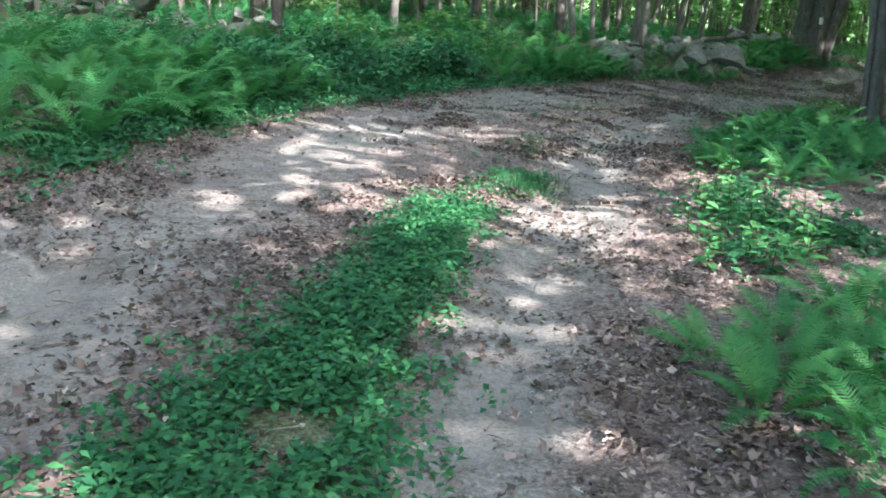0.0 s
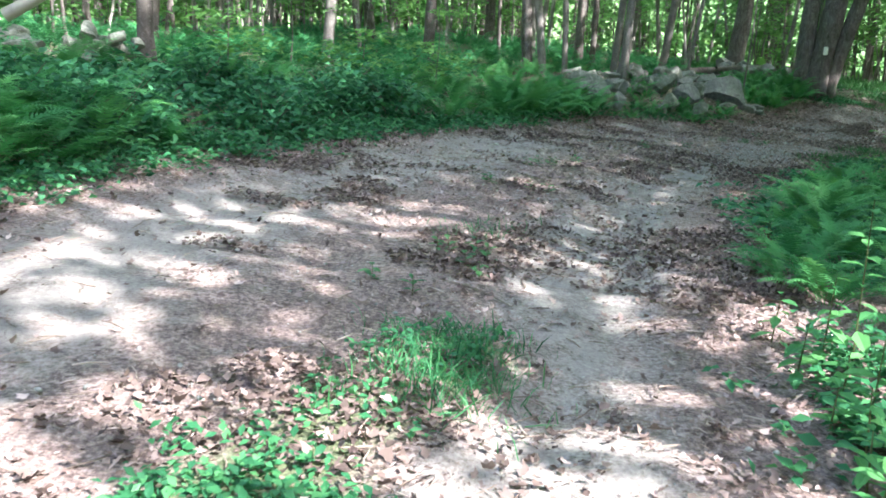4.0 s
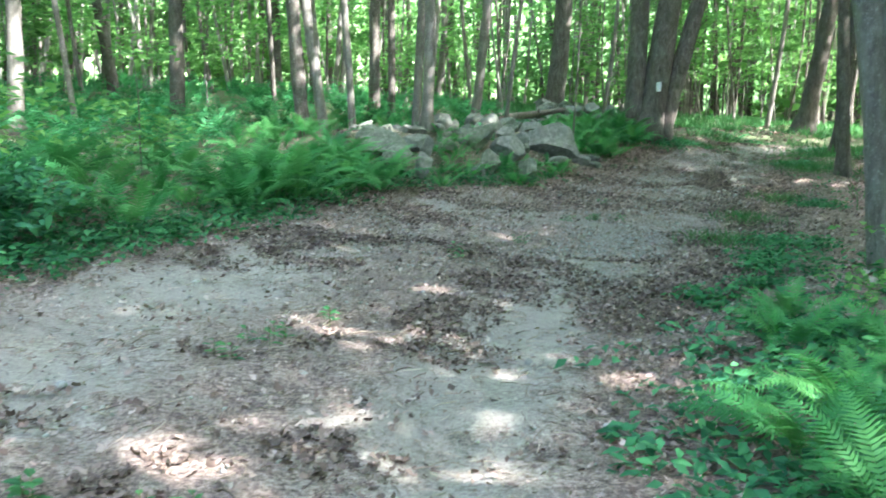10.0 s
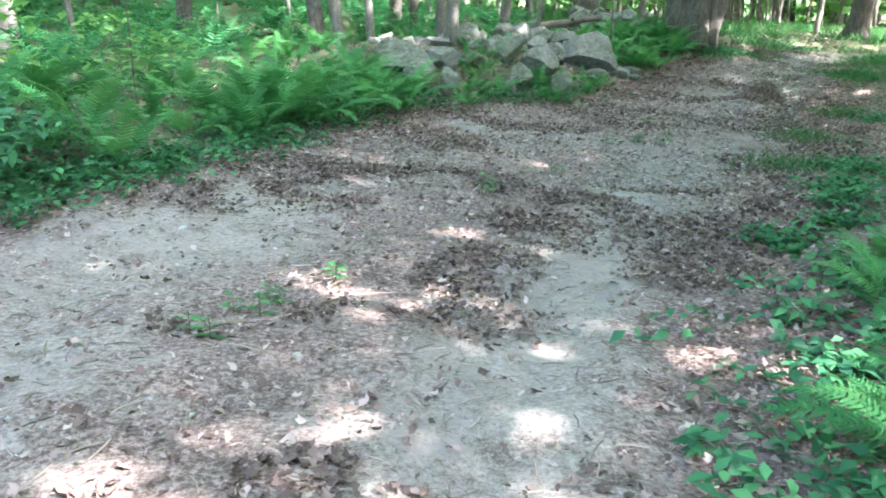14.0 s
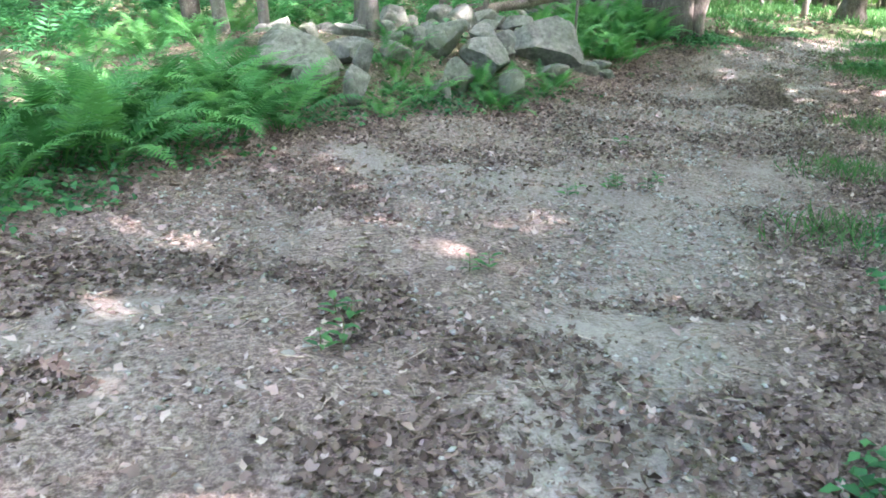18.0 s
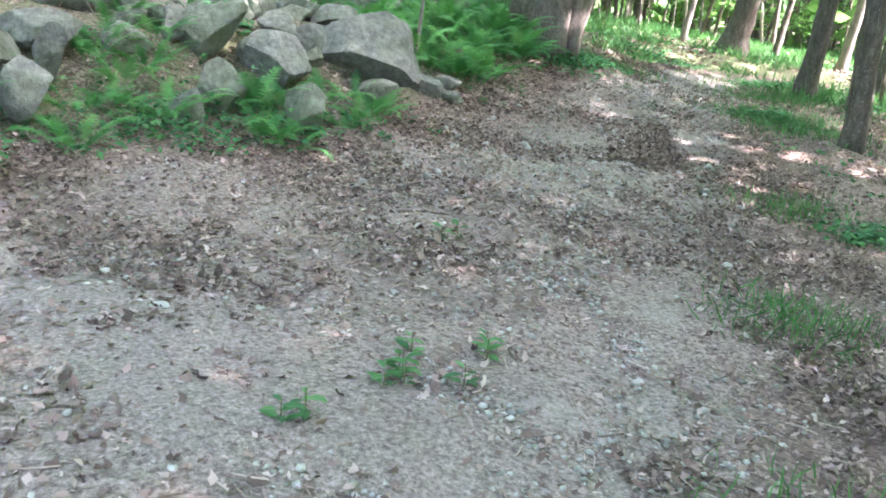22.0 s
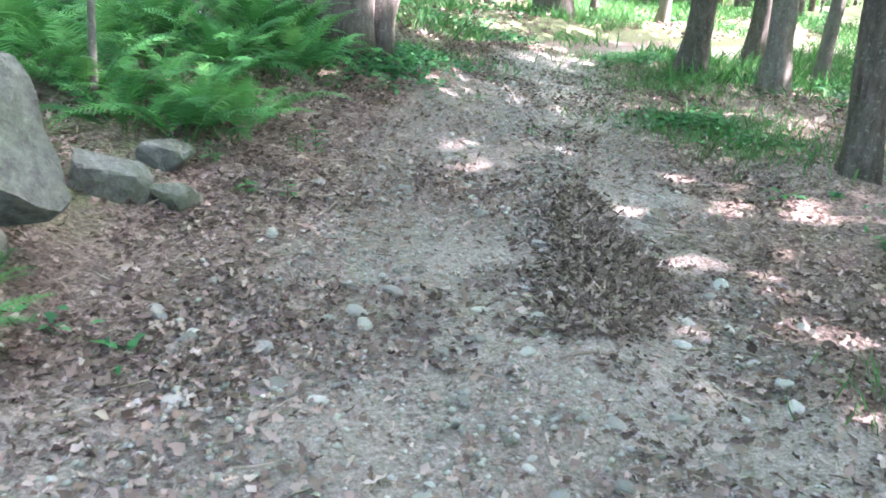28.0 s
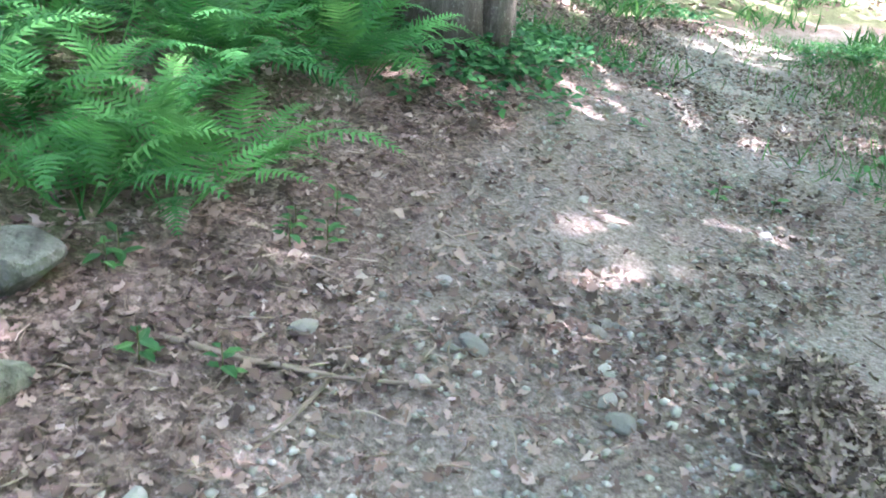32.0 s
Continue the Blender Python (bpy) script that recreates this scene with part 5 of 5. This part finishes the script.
def dead_wood():
    branch([(x, y, z + float(slope(x, y))) for x, y, z in ((6.6, 26.2, 0.84), (7.4, 26.8, 0.92), (8.2, 27.5, 1.0), (9.1, 28.2, 1.12))], 0.11, "fallen_log", "fallen bare log lying across the stone wall", "log", BARK_DARK, 3, 1, 10)
    branch([(-7.6, 16.4, up(-7.6, 16.4) + 0.95), (-6.6, 16.2, up(-6.6, 16.2) + 0.85), (-5.6, 16.0, up(-5.6, 16.0) + 0.6)], 0.13, "fallen_log", "dark fallen log on the old stone wall", "log", BARK_DARK, 2, 2, 10)
    branch([(-5.9, 17.3, up(-5.9, 17.3) + 0.5), (-5.2, 17.5, up(-5.2, 17.5) + 1.0), (-4.4, 17.8, up(-4.4, 17.8) + 1.7), (-3.8, 18.0, up(-3.8, 18.0) + 2.2)], 0.10, "dead_branch", "pale bare dead branch propped on the old wall", "branch", DEAD, 3, 6, 9)
    r = random.Random(4)
    sticks = [(9.31, 22.91, 0.22, -29, 0.008), (9.40, 22.53, 0.40, -36, 0.010), (9.86, 23.47, 0.2, -20, 0.009), (6.16, 21.15, 0.42, 33, 0.014), (6.02, 20.37, 0.15, -34, 0.012), (7.97, 20.87, 0.27, -88, 0.019),
              (6.91, 21.13, 0.34, -14, 0.009), (7.52, 20.30, 0.27, 9, 0.010), (7.61, 20.36, 0.13, -10, 0.012), (6.78, 22.53, 0.33, 65, 0.007), (5.79, 17.96, 0.22, -61, 0.009), (5.68, 17.75, 0.34, 73, 0.010), (4.28, 15.68, 0.23, -77, 0.007), (4.33, 15.36, 0.34, -56, 0.006),
              (10.79, 24.48, 0.3, 18, 0.006), (8.55, 23.6, 0.22, 45, 0.008), (8.45, 23.7, 0.25, 10, 0.007), (9.81, 23.42, 0.18, -10, 0.008), (2.56, 13.89, 0.36, 0, 0.007), (1.77, 13.48, 0.2, 34, 0.008), (1.15, 8.9, 0.25, 80, 0.008), (0.8, 8.5, 0.5, -35, 0.008), (7.6, 23.0, 0.4, 0, 0.010)]
    branch([(x, y, up(x, y) + 0.018) for x, y in ((8.85, 24.86), (8.99, 24.78), (9.11, 24.68), (9.24, 24.61), (9.34, 24.56), (9.49, 24.51), (9.63, 24.47))], 0.012, "dead_branch", "dark thin dead branch lying across the leaves", "branch", None, 2, 61)
    branch([(x, y, up(x, y) + 0.015) for x, y in ((9.33, 24.55), (9.19, 24.43), (9.06, 24.34))], 0.008, "stick", "dark forked twig beside the dead branch", "stick", None, 0, 62)
    for i, (x, y, L, a, r0) in enumerate(sticks):
        branch(lying(x, y, L, a, r0, 0.03, i), r0, "stick", "dry brown stick lying on the track", "stick", None, 1 if r0 > 0.01 else 0, i)


dead_wood()


def loose_stones():
    r = random.Random(31)
    shapes = []
    for i in range(8):
        me = boulder_mesh(700 + i, (1, r.uniform(0.65, 0.9), r.uniform(0.45, 0.65)), 6, 1)
        me.materials.append(STONE)
        shapes.append(me)
    known = [(3.19, 11.34, 0.05), (2.06, 13.11, 0.035), (3.44, 12.43, 0.03), (4.26, 16.92, 0.045), (6.2, 19.56, 0.04), (5.13, 19.31, 0.05), (5.06, 18.8, 0.04), (6.71, 19.09, 0.035), (7.29, 21.63, 0.045),
             (6.94, 20.85, 0.05), (7.23, 21.24, 0.04), (6.84, 21.42, 0.04), (8.84, 21.85, 0.045), (8.06, 23.41, 0.045), (9.46, 23.03, 0.055), (9.68, 23.34, 0.04), (9.93, 22.6, 0.06), (9.08, 22.98, 0.055),
             (8.74, 23.3, 0.06), (8.02, 23.37, 0.05), (10.82, 25.29, 0.05), (10.31, 24.65, 0.045), (9.76, 24.64, 0.04), (9.33, 24.8, 0.06), (10.96, 24.15, 0.05), (11.61, 25.18, 0.045)]
    spots = [(x, y, s, "pale rounded stone lying on the track") for x, y, s in known]
    while len(spots) < 150:
        x, y = r.gauss(9.9, 1.4), r.gauss(22.6, 1.2)
        if float(side(np.array([x]), np.array([y]), LEFT)[0]) > 0.3 and float(-side(np.array([x]), np.array([y]), RIGHT)[0]) > 0.2:
            spots.append((x, y, 0.02 + 0.045 * r.random() ** 1.6, "grey stone bedded in the track"))
    while len(spots) < 300:
        u = r.random()
        x, y = 2.0 + 10 * u + r.gauss(0, 1.3), 13.5 + 12.5 * u + r.gauss(0, 0.8)
        dl, dr = float(side(np.array([x]), np.array([y]), LEFT)[0]), float(-side(np.array([x]), np.array([y]), RIGHT)[0])
        if dl > 0.1 and dr > 0.1:
            spots.append((x, y, 0.016 + 0.03 * r.random() ** 2, "small grey stone lying on the track"))
    for i, (x, y, s, label) in enumerate(spots):
        s = s * 0.78
        m = Matrix.Translation((x, y, up(x, y) + s * 0.22)) @ Euler((r.uniform(-0.2, 0.2), r.uniform(-0.2, 0.2), r.uniform(0, 6.28))).to_matrix().to_4x4() @ Matrix.Scale(s, 4)
        thing("stone", label, "stone", "loose stones on the track", m=m, data=shapes[i % 8])


loose_stones()

# ---- what nobody could count: gravel and dead leaves ----
PEB_V = [(0, 0, 0.6), (0.9, 0, 0.1), (0.3, 0.8, 0.05), (-0.75, 0.5, 0.12), (-0.7, -0.55, 0.05), (0.35, -0.8, 0.1), (0, 0, -0.4)]
PEB_F = [(0, 1, 2), (0, 2, 3), (0, 3, 4), (0, 4, 5), (0, 5, 1), (6, 2, 1), (6, 3, 2), (6, 4, 3), (6, 5, 4), (6, 1, 5)]


def gravel():
    rng = np.random.default_rng(51)
    box = (-3, 2.5, 16, 29)
    on = lambda x, y: smooth(side(x, y, LEFT), -0.1, 0.6) * smooth(-side(x, y, RIGHT), 0, 0.5)
    late = lambda x, y: 0.10 + 0.9 * smooth(0.35 * x + 0.937 * y, 13, 19)
    p = scatter(15000, rng, lambda x, y: on(x, y) * late(x, y) * (0.15 + 0.85 * (wave(x, y, 0.9, 2) > 0.45)), box)
    size = 0.006 + 0.016 * rng.random(len(p)) ** 2.5
    mats = turns(len(p), rng, 0.3, (1, 1)) * size[:, None, None]
    # coarser pebbles washed together in the right-hand rut and on the crown of the rise
    rut = lambda x, y: np.exp(-((-side(x, y, RIGHT) - 1.35) / 0.4) ** 2) + 0.8 * np.exp(-((x - 8.9) ** 2 + (y - 22.9) ** 2) / 0.7)
    q = scatter(4200, rng, lambda x, y: np.clip(rut(x, y), 0, 1) * on(x, y) * smooth(0.35 * x + 0.937 * y, 16, 20) * (0.2 + 0.8 * (wave(x, y, 0.5, 1) > 0.42)), box)
    wide = 0.008 + 0.018 * rng.random(len(q)) ** 2.5
    p, size = np.concatenate([p, q]), np.concatenate([size, wide])
    mats = np.concatenate([mats, turns(len(q), rng, 0.3, (1, 1)) * wide[:, None, None]])
    offs = np.concatenate([p, (height(p[:, 0], p[:, 1]) + size * 0.25 + 0.004)[:, None]], 1)
    thing("gravel", "loose grey gravel strewn over the track", "gravel", kind="stuff", data=bulk("gravel", PEB_V, PEB_F, mats, offs, PEBBLE))


gravel()


# a torn, crumpled bit of leaf
CRUMB_V = [(0, 0.05, 0.04), (0.3, 0.38, 0.16), (0.62, 0.2, 0.02), (1.0, 0.3, 0.12), (0.8, -0.12, 0.0), (0.5, -0.34, 0.12), (0.2, -0.16, 0.0)]
CRUMB_F = [(0, 2, 1), (0, 6, 2), (2, 4, 3), (2, 6, 4), (4, 6, 5)]


def litter():
    rng = np.random.default_rng(61)

    def dens(x, y):
        s, g, r = cover(x, y)
        s = s + 0.9 * (wave(x, y, 0.8, 1) - 0.5)
        dl, dr = side(x, y, LEFT), -side(x, y, RIGHT)
        edge = np.exp(-((dr - 0.25) / 0.4) ** 2) + np.exp(-((dl - 0.15) / 0.5) ** 2)
        clump = 0.2 + 0.95 * smooth(wave(x, y, 0.7, 0), 0.42, 0.62)
        far = np.where(np.maximum(-dl, -dr) > 2.2, 0.16, 1)
        late = smooth(0.35 * x + 0.937 * y, 7.5, 11.5)
        return np.clip((1.05 - s) * 0.55 * clump + 0.5 * edge, (0.09 + 0.34 * late) * (1.2 - 0.95 * np.clip(cover(x, y)[0] * 1.3, 0, 1)), 1) * far * (0.55 + 0.45 * late) * (1 - 0.7 * smooth(0.35 * x + 0.937 * y, 27, 28.5) * (dl > 0.2) * (dr > 0.2))

    def rosy(x, y):
        """Fresher leaves gather along the edges and about the boulders."""
        dl, dr = side(x, y, LEFT), -side(x, y, RIGHT)
        late = smooth(0.35 * x + 0.937 * y, 15, 22)
        e = np.exp(-((dl - 0.1 * late) / (0.35 + 0.9 * late)) ** 2) + 0.8 * np.exp(-((dr + 0.15) / 0.45) ** 2) + 0.14 * late * (dl > 0) * (dr > 0)
        e = e + 0.8 * np.exp(-(side(x, y, WALL) / 1.0) ** 2)
        mid = 0.45 * np.exp(-(np.abs(side(x, y, STRIP)) - 0.3) ** 2 / 0.03) * (y < 10)
        clear = 1 - 0.85 * smooth(0.35 * x + 0.937 * y, 27, 28.5) * (dl > 0.3) * (dr > 0.3)
        return np.clip((e + mid) * clear * (0.25 + 0.9 * smooth(wave(x, y, 0.6, 2), 0.35, 0.65)), 0, 1)

    def clumps(x, y):
        """Dark mulch lies in clumps between the wheel tracks."""
        dl, dr = side(x, y, LEFT), -side(x, y, RIGHT)
        s, g, r = cover(x, y)
        early = 1 - smooth(0.35 * x + 0.937 * y, 17, 20)
        return np.clip(smooth(wave(x, y, 0.75, 0) + 0.35 * (wave(x, y, 0.22, 1) - 0.5), 0.53, 0.64) * (1.15 - 0.75 * np.clip(s, 0, 1)) * (0.4 + 0.6 * early) * (0.45 + 0.55 * smooth(y, 6, 8.5)), 0, 1) * (dl > -0.2) * (dr > -0.4) + 0.006

    for name, n, tv, tf, size, label, mat, where, flat in (
            ("leaf_litter", 70000, SCRAP_V, SCRAP_F, (0.012, 0.042), "dry brown leaf scraps scattered over the ground", LITTER, dens, 0.4),
            ("leaf_crumbs", 80000, CRUMB_V, CRUMB_F, (0.016, 0.06), "torn bits of brown leaf trodden into the ground", LITTER, dens, 0.45),
            ("mulch", 68000, CRUMB_V, CRUMB_F, (0.016, 0.06), "dark clumps of rotting leaf mulch on the track", MULCH, clumps, 0.4),
            ("fallen_leaves", 11000, OAK_V, OAK_F, (0.026, 0.06), "curled brown oak leaves lying on the ground", LITTER, dens, 0.35),
            ("rosy_leaves", 26000, OAK_V, OAK_F, (0.026, 0.064), "curled rosy-brown leaves gathered along the edges", ROSE, rosy, 0.4)):
        p = scatter(n, rng, where, (-4.5, 1.5, 17, 30))
        mats = turns(len(p), rng, flat, size)
        mats[:, :, 1] *= rng.uniform(0.5, 1.3, len(p))[:, None]
        offs = np.concatenate([p, (height(p[:, 0], p[:, 1]) + 0.006 + 0.018 * rng.random(len(p)))[:, None]], 1)
        thing(name, label, "leaves", kind="stuff", data=bulk(name, tv, tf, mats, offs, mat))


litter()


def far_litter():
    """Leaves on the ground past the bend and under the trees."""
    rng = np.random.default_rng(67)
    p = scatter(30000, rng, lambda x, y: np.where(side(x, y, RIGHT) > 1.2, 1.0, np.where((0.35 * x + 0.937 * y > 30) & (side(x, y, LEFT) < -0.4), 0.7, 0.0)) * (0.3 + 0.7 * (wave(x, y, 1.2, 0) > 0.4)), (6, 9, 30, 42))
    mats = turns(len(p), rng, 0.35, (0.06, 0.14))
    offs = np.concatenate([p, (height(p[:, 0], p[:, 1]) + 0.01 + 0.03 * rng.random(len(p)))[:, None]], 1)
    thing("woodland_litter", "brown dead leaves on the woodland floor", "leaves", kind="stuff", data=bulk("woodland_litter", CRUMB_V, CRUMB_F, mats, offs, LITTER))


far_litter()

TWIG_BIT = plain_mat("twig_bits", [(0.15, (0.08, 0.06, 0.047)), (0.5, (0.22, 0.175, 0.14)), (0.85, (0.42, 0.36, 0.30))], 40.0, 0.85, "island")


def crumbled_twigs():
    """Short bits of twig among the leaves."""
    rng = np.random.default_rng(66)
    p = scatter(9000, rng, lambda x, y: (side(x, y, LEFT) > -0.8) * (-side(x, y, RIGHT) > -0.8) * (0.25 + 0.75 * (wave(x, y, 0.8, 1) > 0.45)), (-4, 2.5, 16, 29))
    tv, tf = tube([(-0.5, 0, 0), (-0.1, 0.05, 0.02), (0.5, -0.03, 0)], [0.03, 0.035, 0.02], 3, cap=False)
    tri = [q[:3] for q in tf] + [(q[0], q[2], q[3]) for q in tf]
    mats = turns(len(p), rng, 0.1, (0.03, 0.13))
    offs = np.concatenate([p, (height(p[:, 0], p[:, 1]) + 0.014 + 0.01 * rng.random(len(p)))[:, None]], 1)
    thing("twig_bits", "short dry bits of twig strewn over the track", "twigs", kind="stuff", data=bulk("twig_bits", [tuple(q) for q in tv], tri, mats, offs, TWIG_BIT))


crumbled_twigs()


def leaf_pile():
    """A long heap of dark leaves and twigs, raked into a ridge in the track."""
    rng = np.random.default_rng(71)
    n = 12000
    u = rng.random(n) ** 0.8
    k = np.linspace(0, 1, len(HEAP))
    along = np.stack([np.interp(u, k, HEAP[:, 0]), np.interp(u, k, HEAP[:, 1])], -1)
    nrm = np.array([-0.737, 0.676])
    wide = np.interp(u, (0, 0.15, 0.45, 0.75, 1.0), (0.10, 0.22, 0.25, 0.2, 0.11)) * (0.8 + 0.4 * wave(u * 9, u * 0, 1.0))
    p = along + (rng.normal(0, 0.6, n).clip(-1.9, 1.9) * wide)[:, None] * nrm
    z = height(p[:, 0], p[:, 1]) + 0.008 + 0.05 * rng.random(n) ** 1.6
    mats = turns(n, rng, 0.7, (0.026, 0.062))
    mats[:, :, 1] *= rng.uniform(0.35, 1.1, n)[:, None]
    thing("leaf_pile", "long heap of dark dead leaves in the track", "leaf pile", kind="stuff", data=bulk("leaf_pile", OAK_V, OAK_F, mats, np.concatenate([p, z[:, None]], 1), PILE))
    # twigs caught in the heap
    r = random.Random(72)
    for i in range(5):
        t = r.uniform(0.15, 0.95)
        x, y = float(np.interp(t, k, HEAP[:, 0])) + r.uniform(-0.15, 0.15), float(np.interp(t, k, HEAP[:, 1])) + r.uniform(-0.15, 0.15)
        a, q = r.uniform(0, 6.28), r.uniform(0.1, 0.24)
        pts = [(x + math.cos(a) * q * v, y + math.sin(a) * q * v, up(x, y) + 0.035 + 0.05 * (v + 0.5)) for v in (-0.5, -0.15, 0.2, 0.5)]
        branch(pts, 0.006, "stick", "thin dead twig caught in the leaf heap", "stick", None, 1, 30 + i, 5)


leaf_pile()


def sprouts():
    """Single small green plants in the track."""
    r = random.Random(81)
    blade = mesh_of("leaf", LEAF_V, LEAF_F, SPROUT)
    spots = ((0.87, 8.96), (0.22, 8.38), (1.36, 11.66), (0.97, 11.62), (2.2, 14.1), (1.9, 13.76), (1.74, 13.6), (1.73, 13.3), (4.33, 16.83), (3.55, 16.05), (3.72, 16.44), (5.79, 18.61),
             (5.45, 18.23), (6.38, 18.94), (5.88, 18.65), (6.1, 18.8), (6.9, 20.45), (9.57, 25.38), (8.94, 24.67), (8.95, 25.2), (9.45, 25.2), (11.69, 25.47), (8.9, 26.1), (0.7, 9.3), (1.0, 9.2))
    for x, y in spots:
        for j in range(2):
            px, py = x + r.gauss(0, 0.09), y + r.gauss(0, 0.09)
            ob = thing("sprout", "small green seedling growing in the track", "seedling", "seedlings in the track", m=Matrix.Translation((px, py, up(px, py))))
            part("stem", SPROUT_STEM, ob)
            for q in range(7):
                a, h = q * 2.4 + r.uniform(-0.4, 0.4), 0.02 + 0.012 * q
                m = Matrix.Translation((0.006 * math.cos(a), 0.006 * math.sin(a), h)) @ Euler((r.uniform(-0.2, 0.2), r.uniform(-0.5, 0.2), a)).to_matrix().to_4x4() @ Matrix.Scale(r.uniform(0.045, 0.085), 4)
                part("leaf", blade, ob, m=m)


SPROUT_STEM = mesh_of("stem", *tube([(0, 0, -0.02), (0.004, 0.003, 0.05), (0.002, 0.006, 0.11)], [0.003, 0.0025, 0.0015], 5), STEM)
sprouts()


def backdrop():
    """A far glowing ring of woodland that closes the place and brightens the gaps."""
    k = Mat("glowing_distant_woods", 1.0, 0.0)
    k.where = k.coord()
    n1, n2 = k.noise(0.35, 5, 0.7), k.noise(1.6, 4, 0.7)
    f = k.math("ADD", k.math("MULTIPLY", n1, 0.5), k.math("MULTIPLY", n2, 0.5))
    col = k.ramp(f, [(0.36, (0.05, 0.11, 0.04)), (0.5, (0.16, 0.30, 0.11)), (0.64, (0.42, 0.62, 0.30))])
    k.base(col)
    # the leaf colour gives off light itself, to brighten gaps between the trees
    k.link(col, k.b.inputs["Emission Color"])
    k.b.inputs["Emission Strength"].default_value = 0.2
    verts, faces = [], []
    n = 96
    for i in range(n):
        a = 2 * math.pi * i / n
        for z in (-6, 6, 14, 19 + 2.5 * noise.noise(Vector((math.cos(a) * 5, math.sin(a) * 5, 0)))):
            verts.append((8 + 78 * math.cos(a), 18 + 78 * math.sin(a), z))
    for i in range(n):
        j = (i + 1) % n
        for q in range(3):
            faces.append((4 * i + q, 4 * i + q + 1, 4 * j + q + 1, 4 * j + q))
    thing("backdrop", "glowing backdrop of woodland in the far distance", "woodland", kind="structure", data=mesh_of("backdrop", verts, faces, k.m, True))


backdrop()
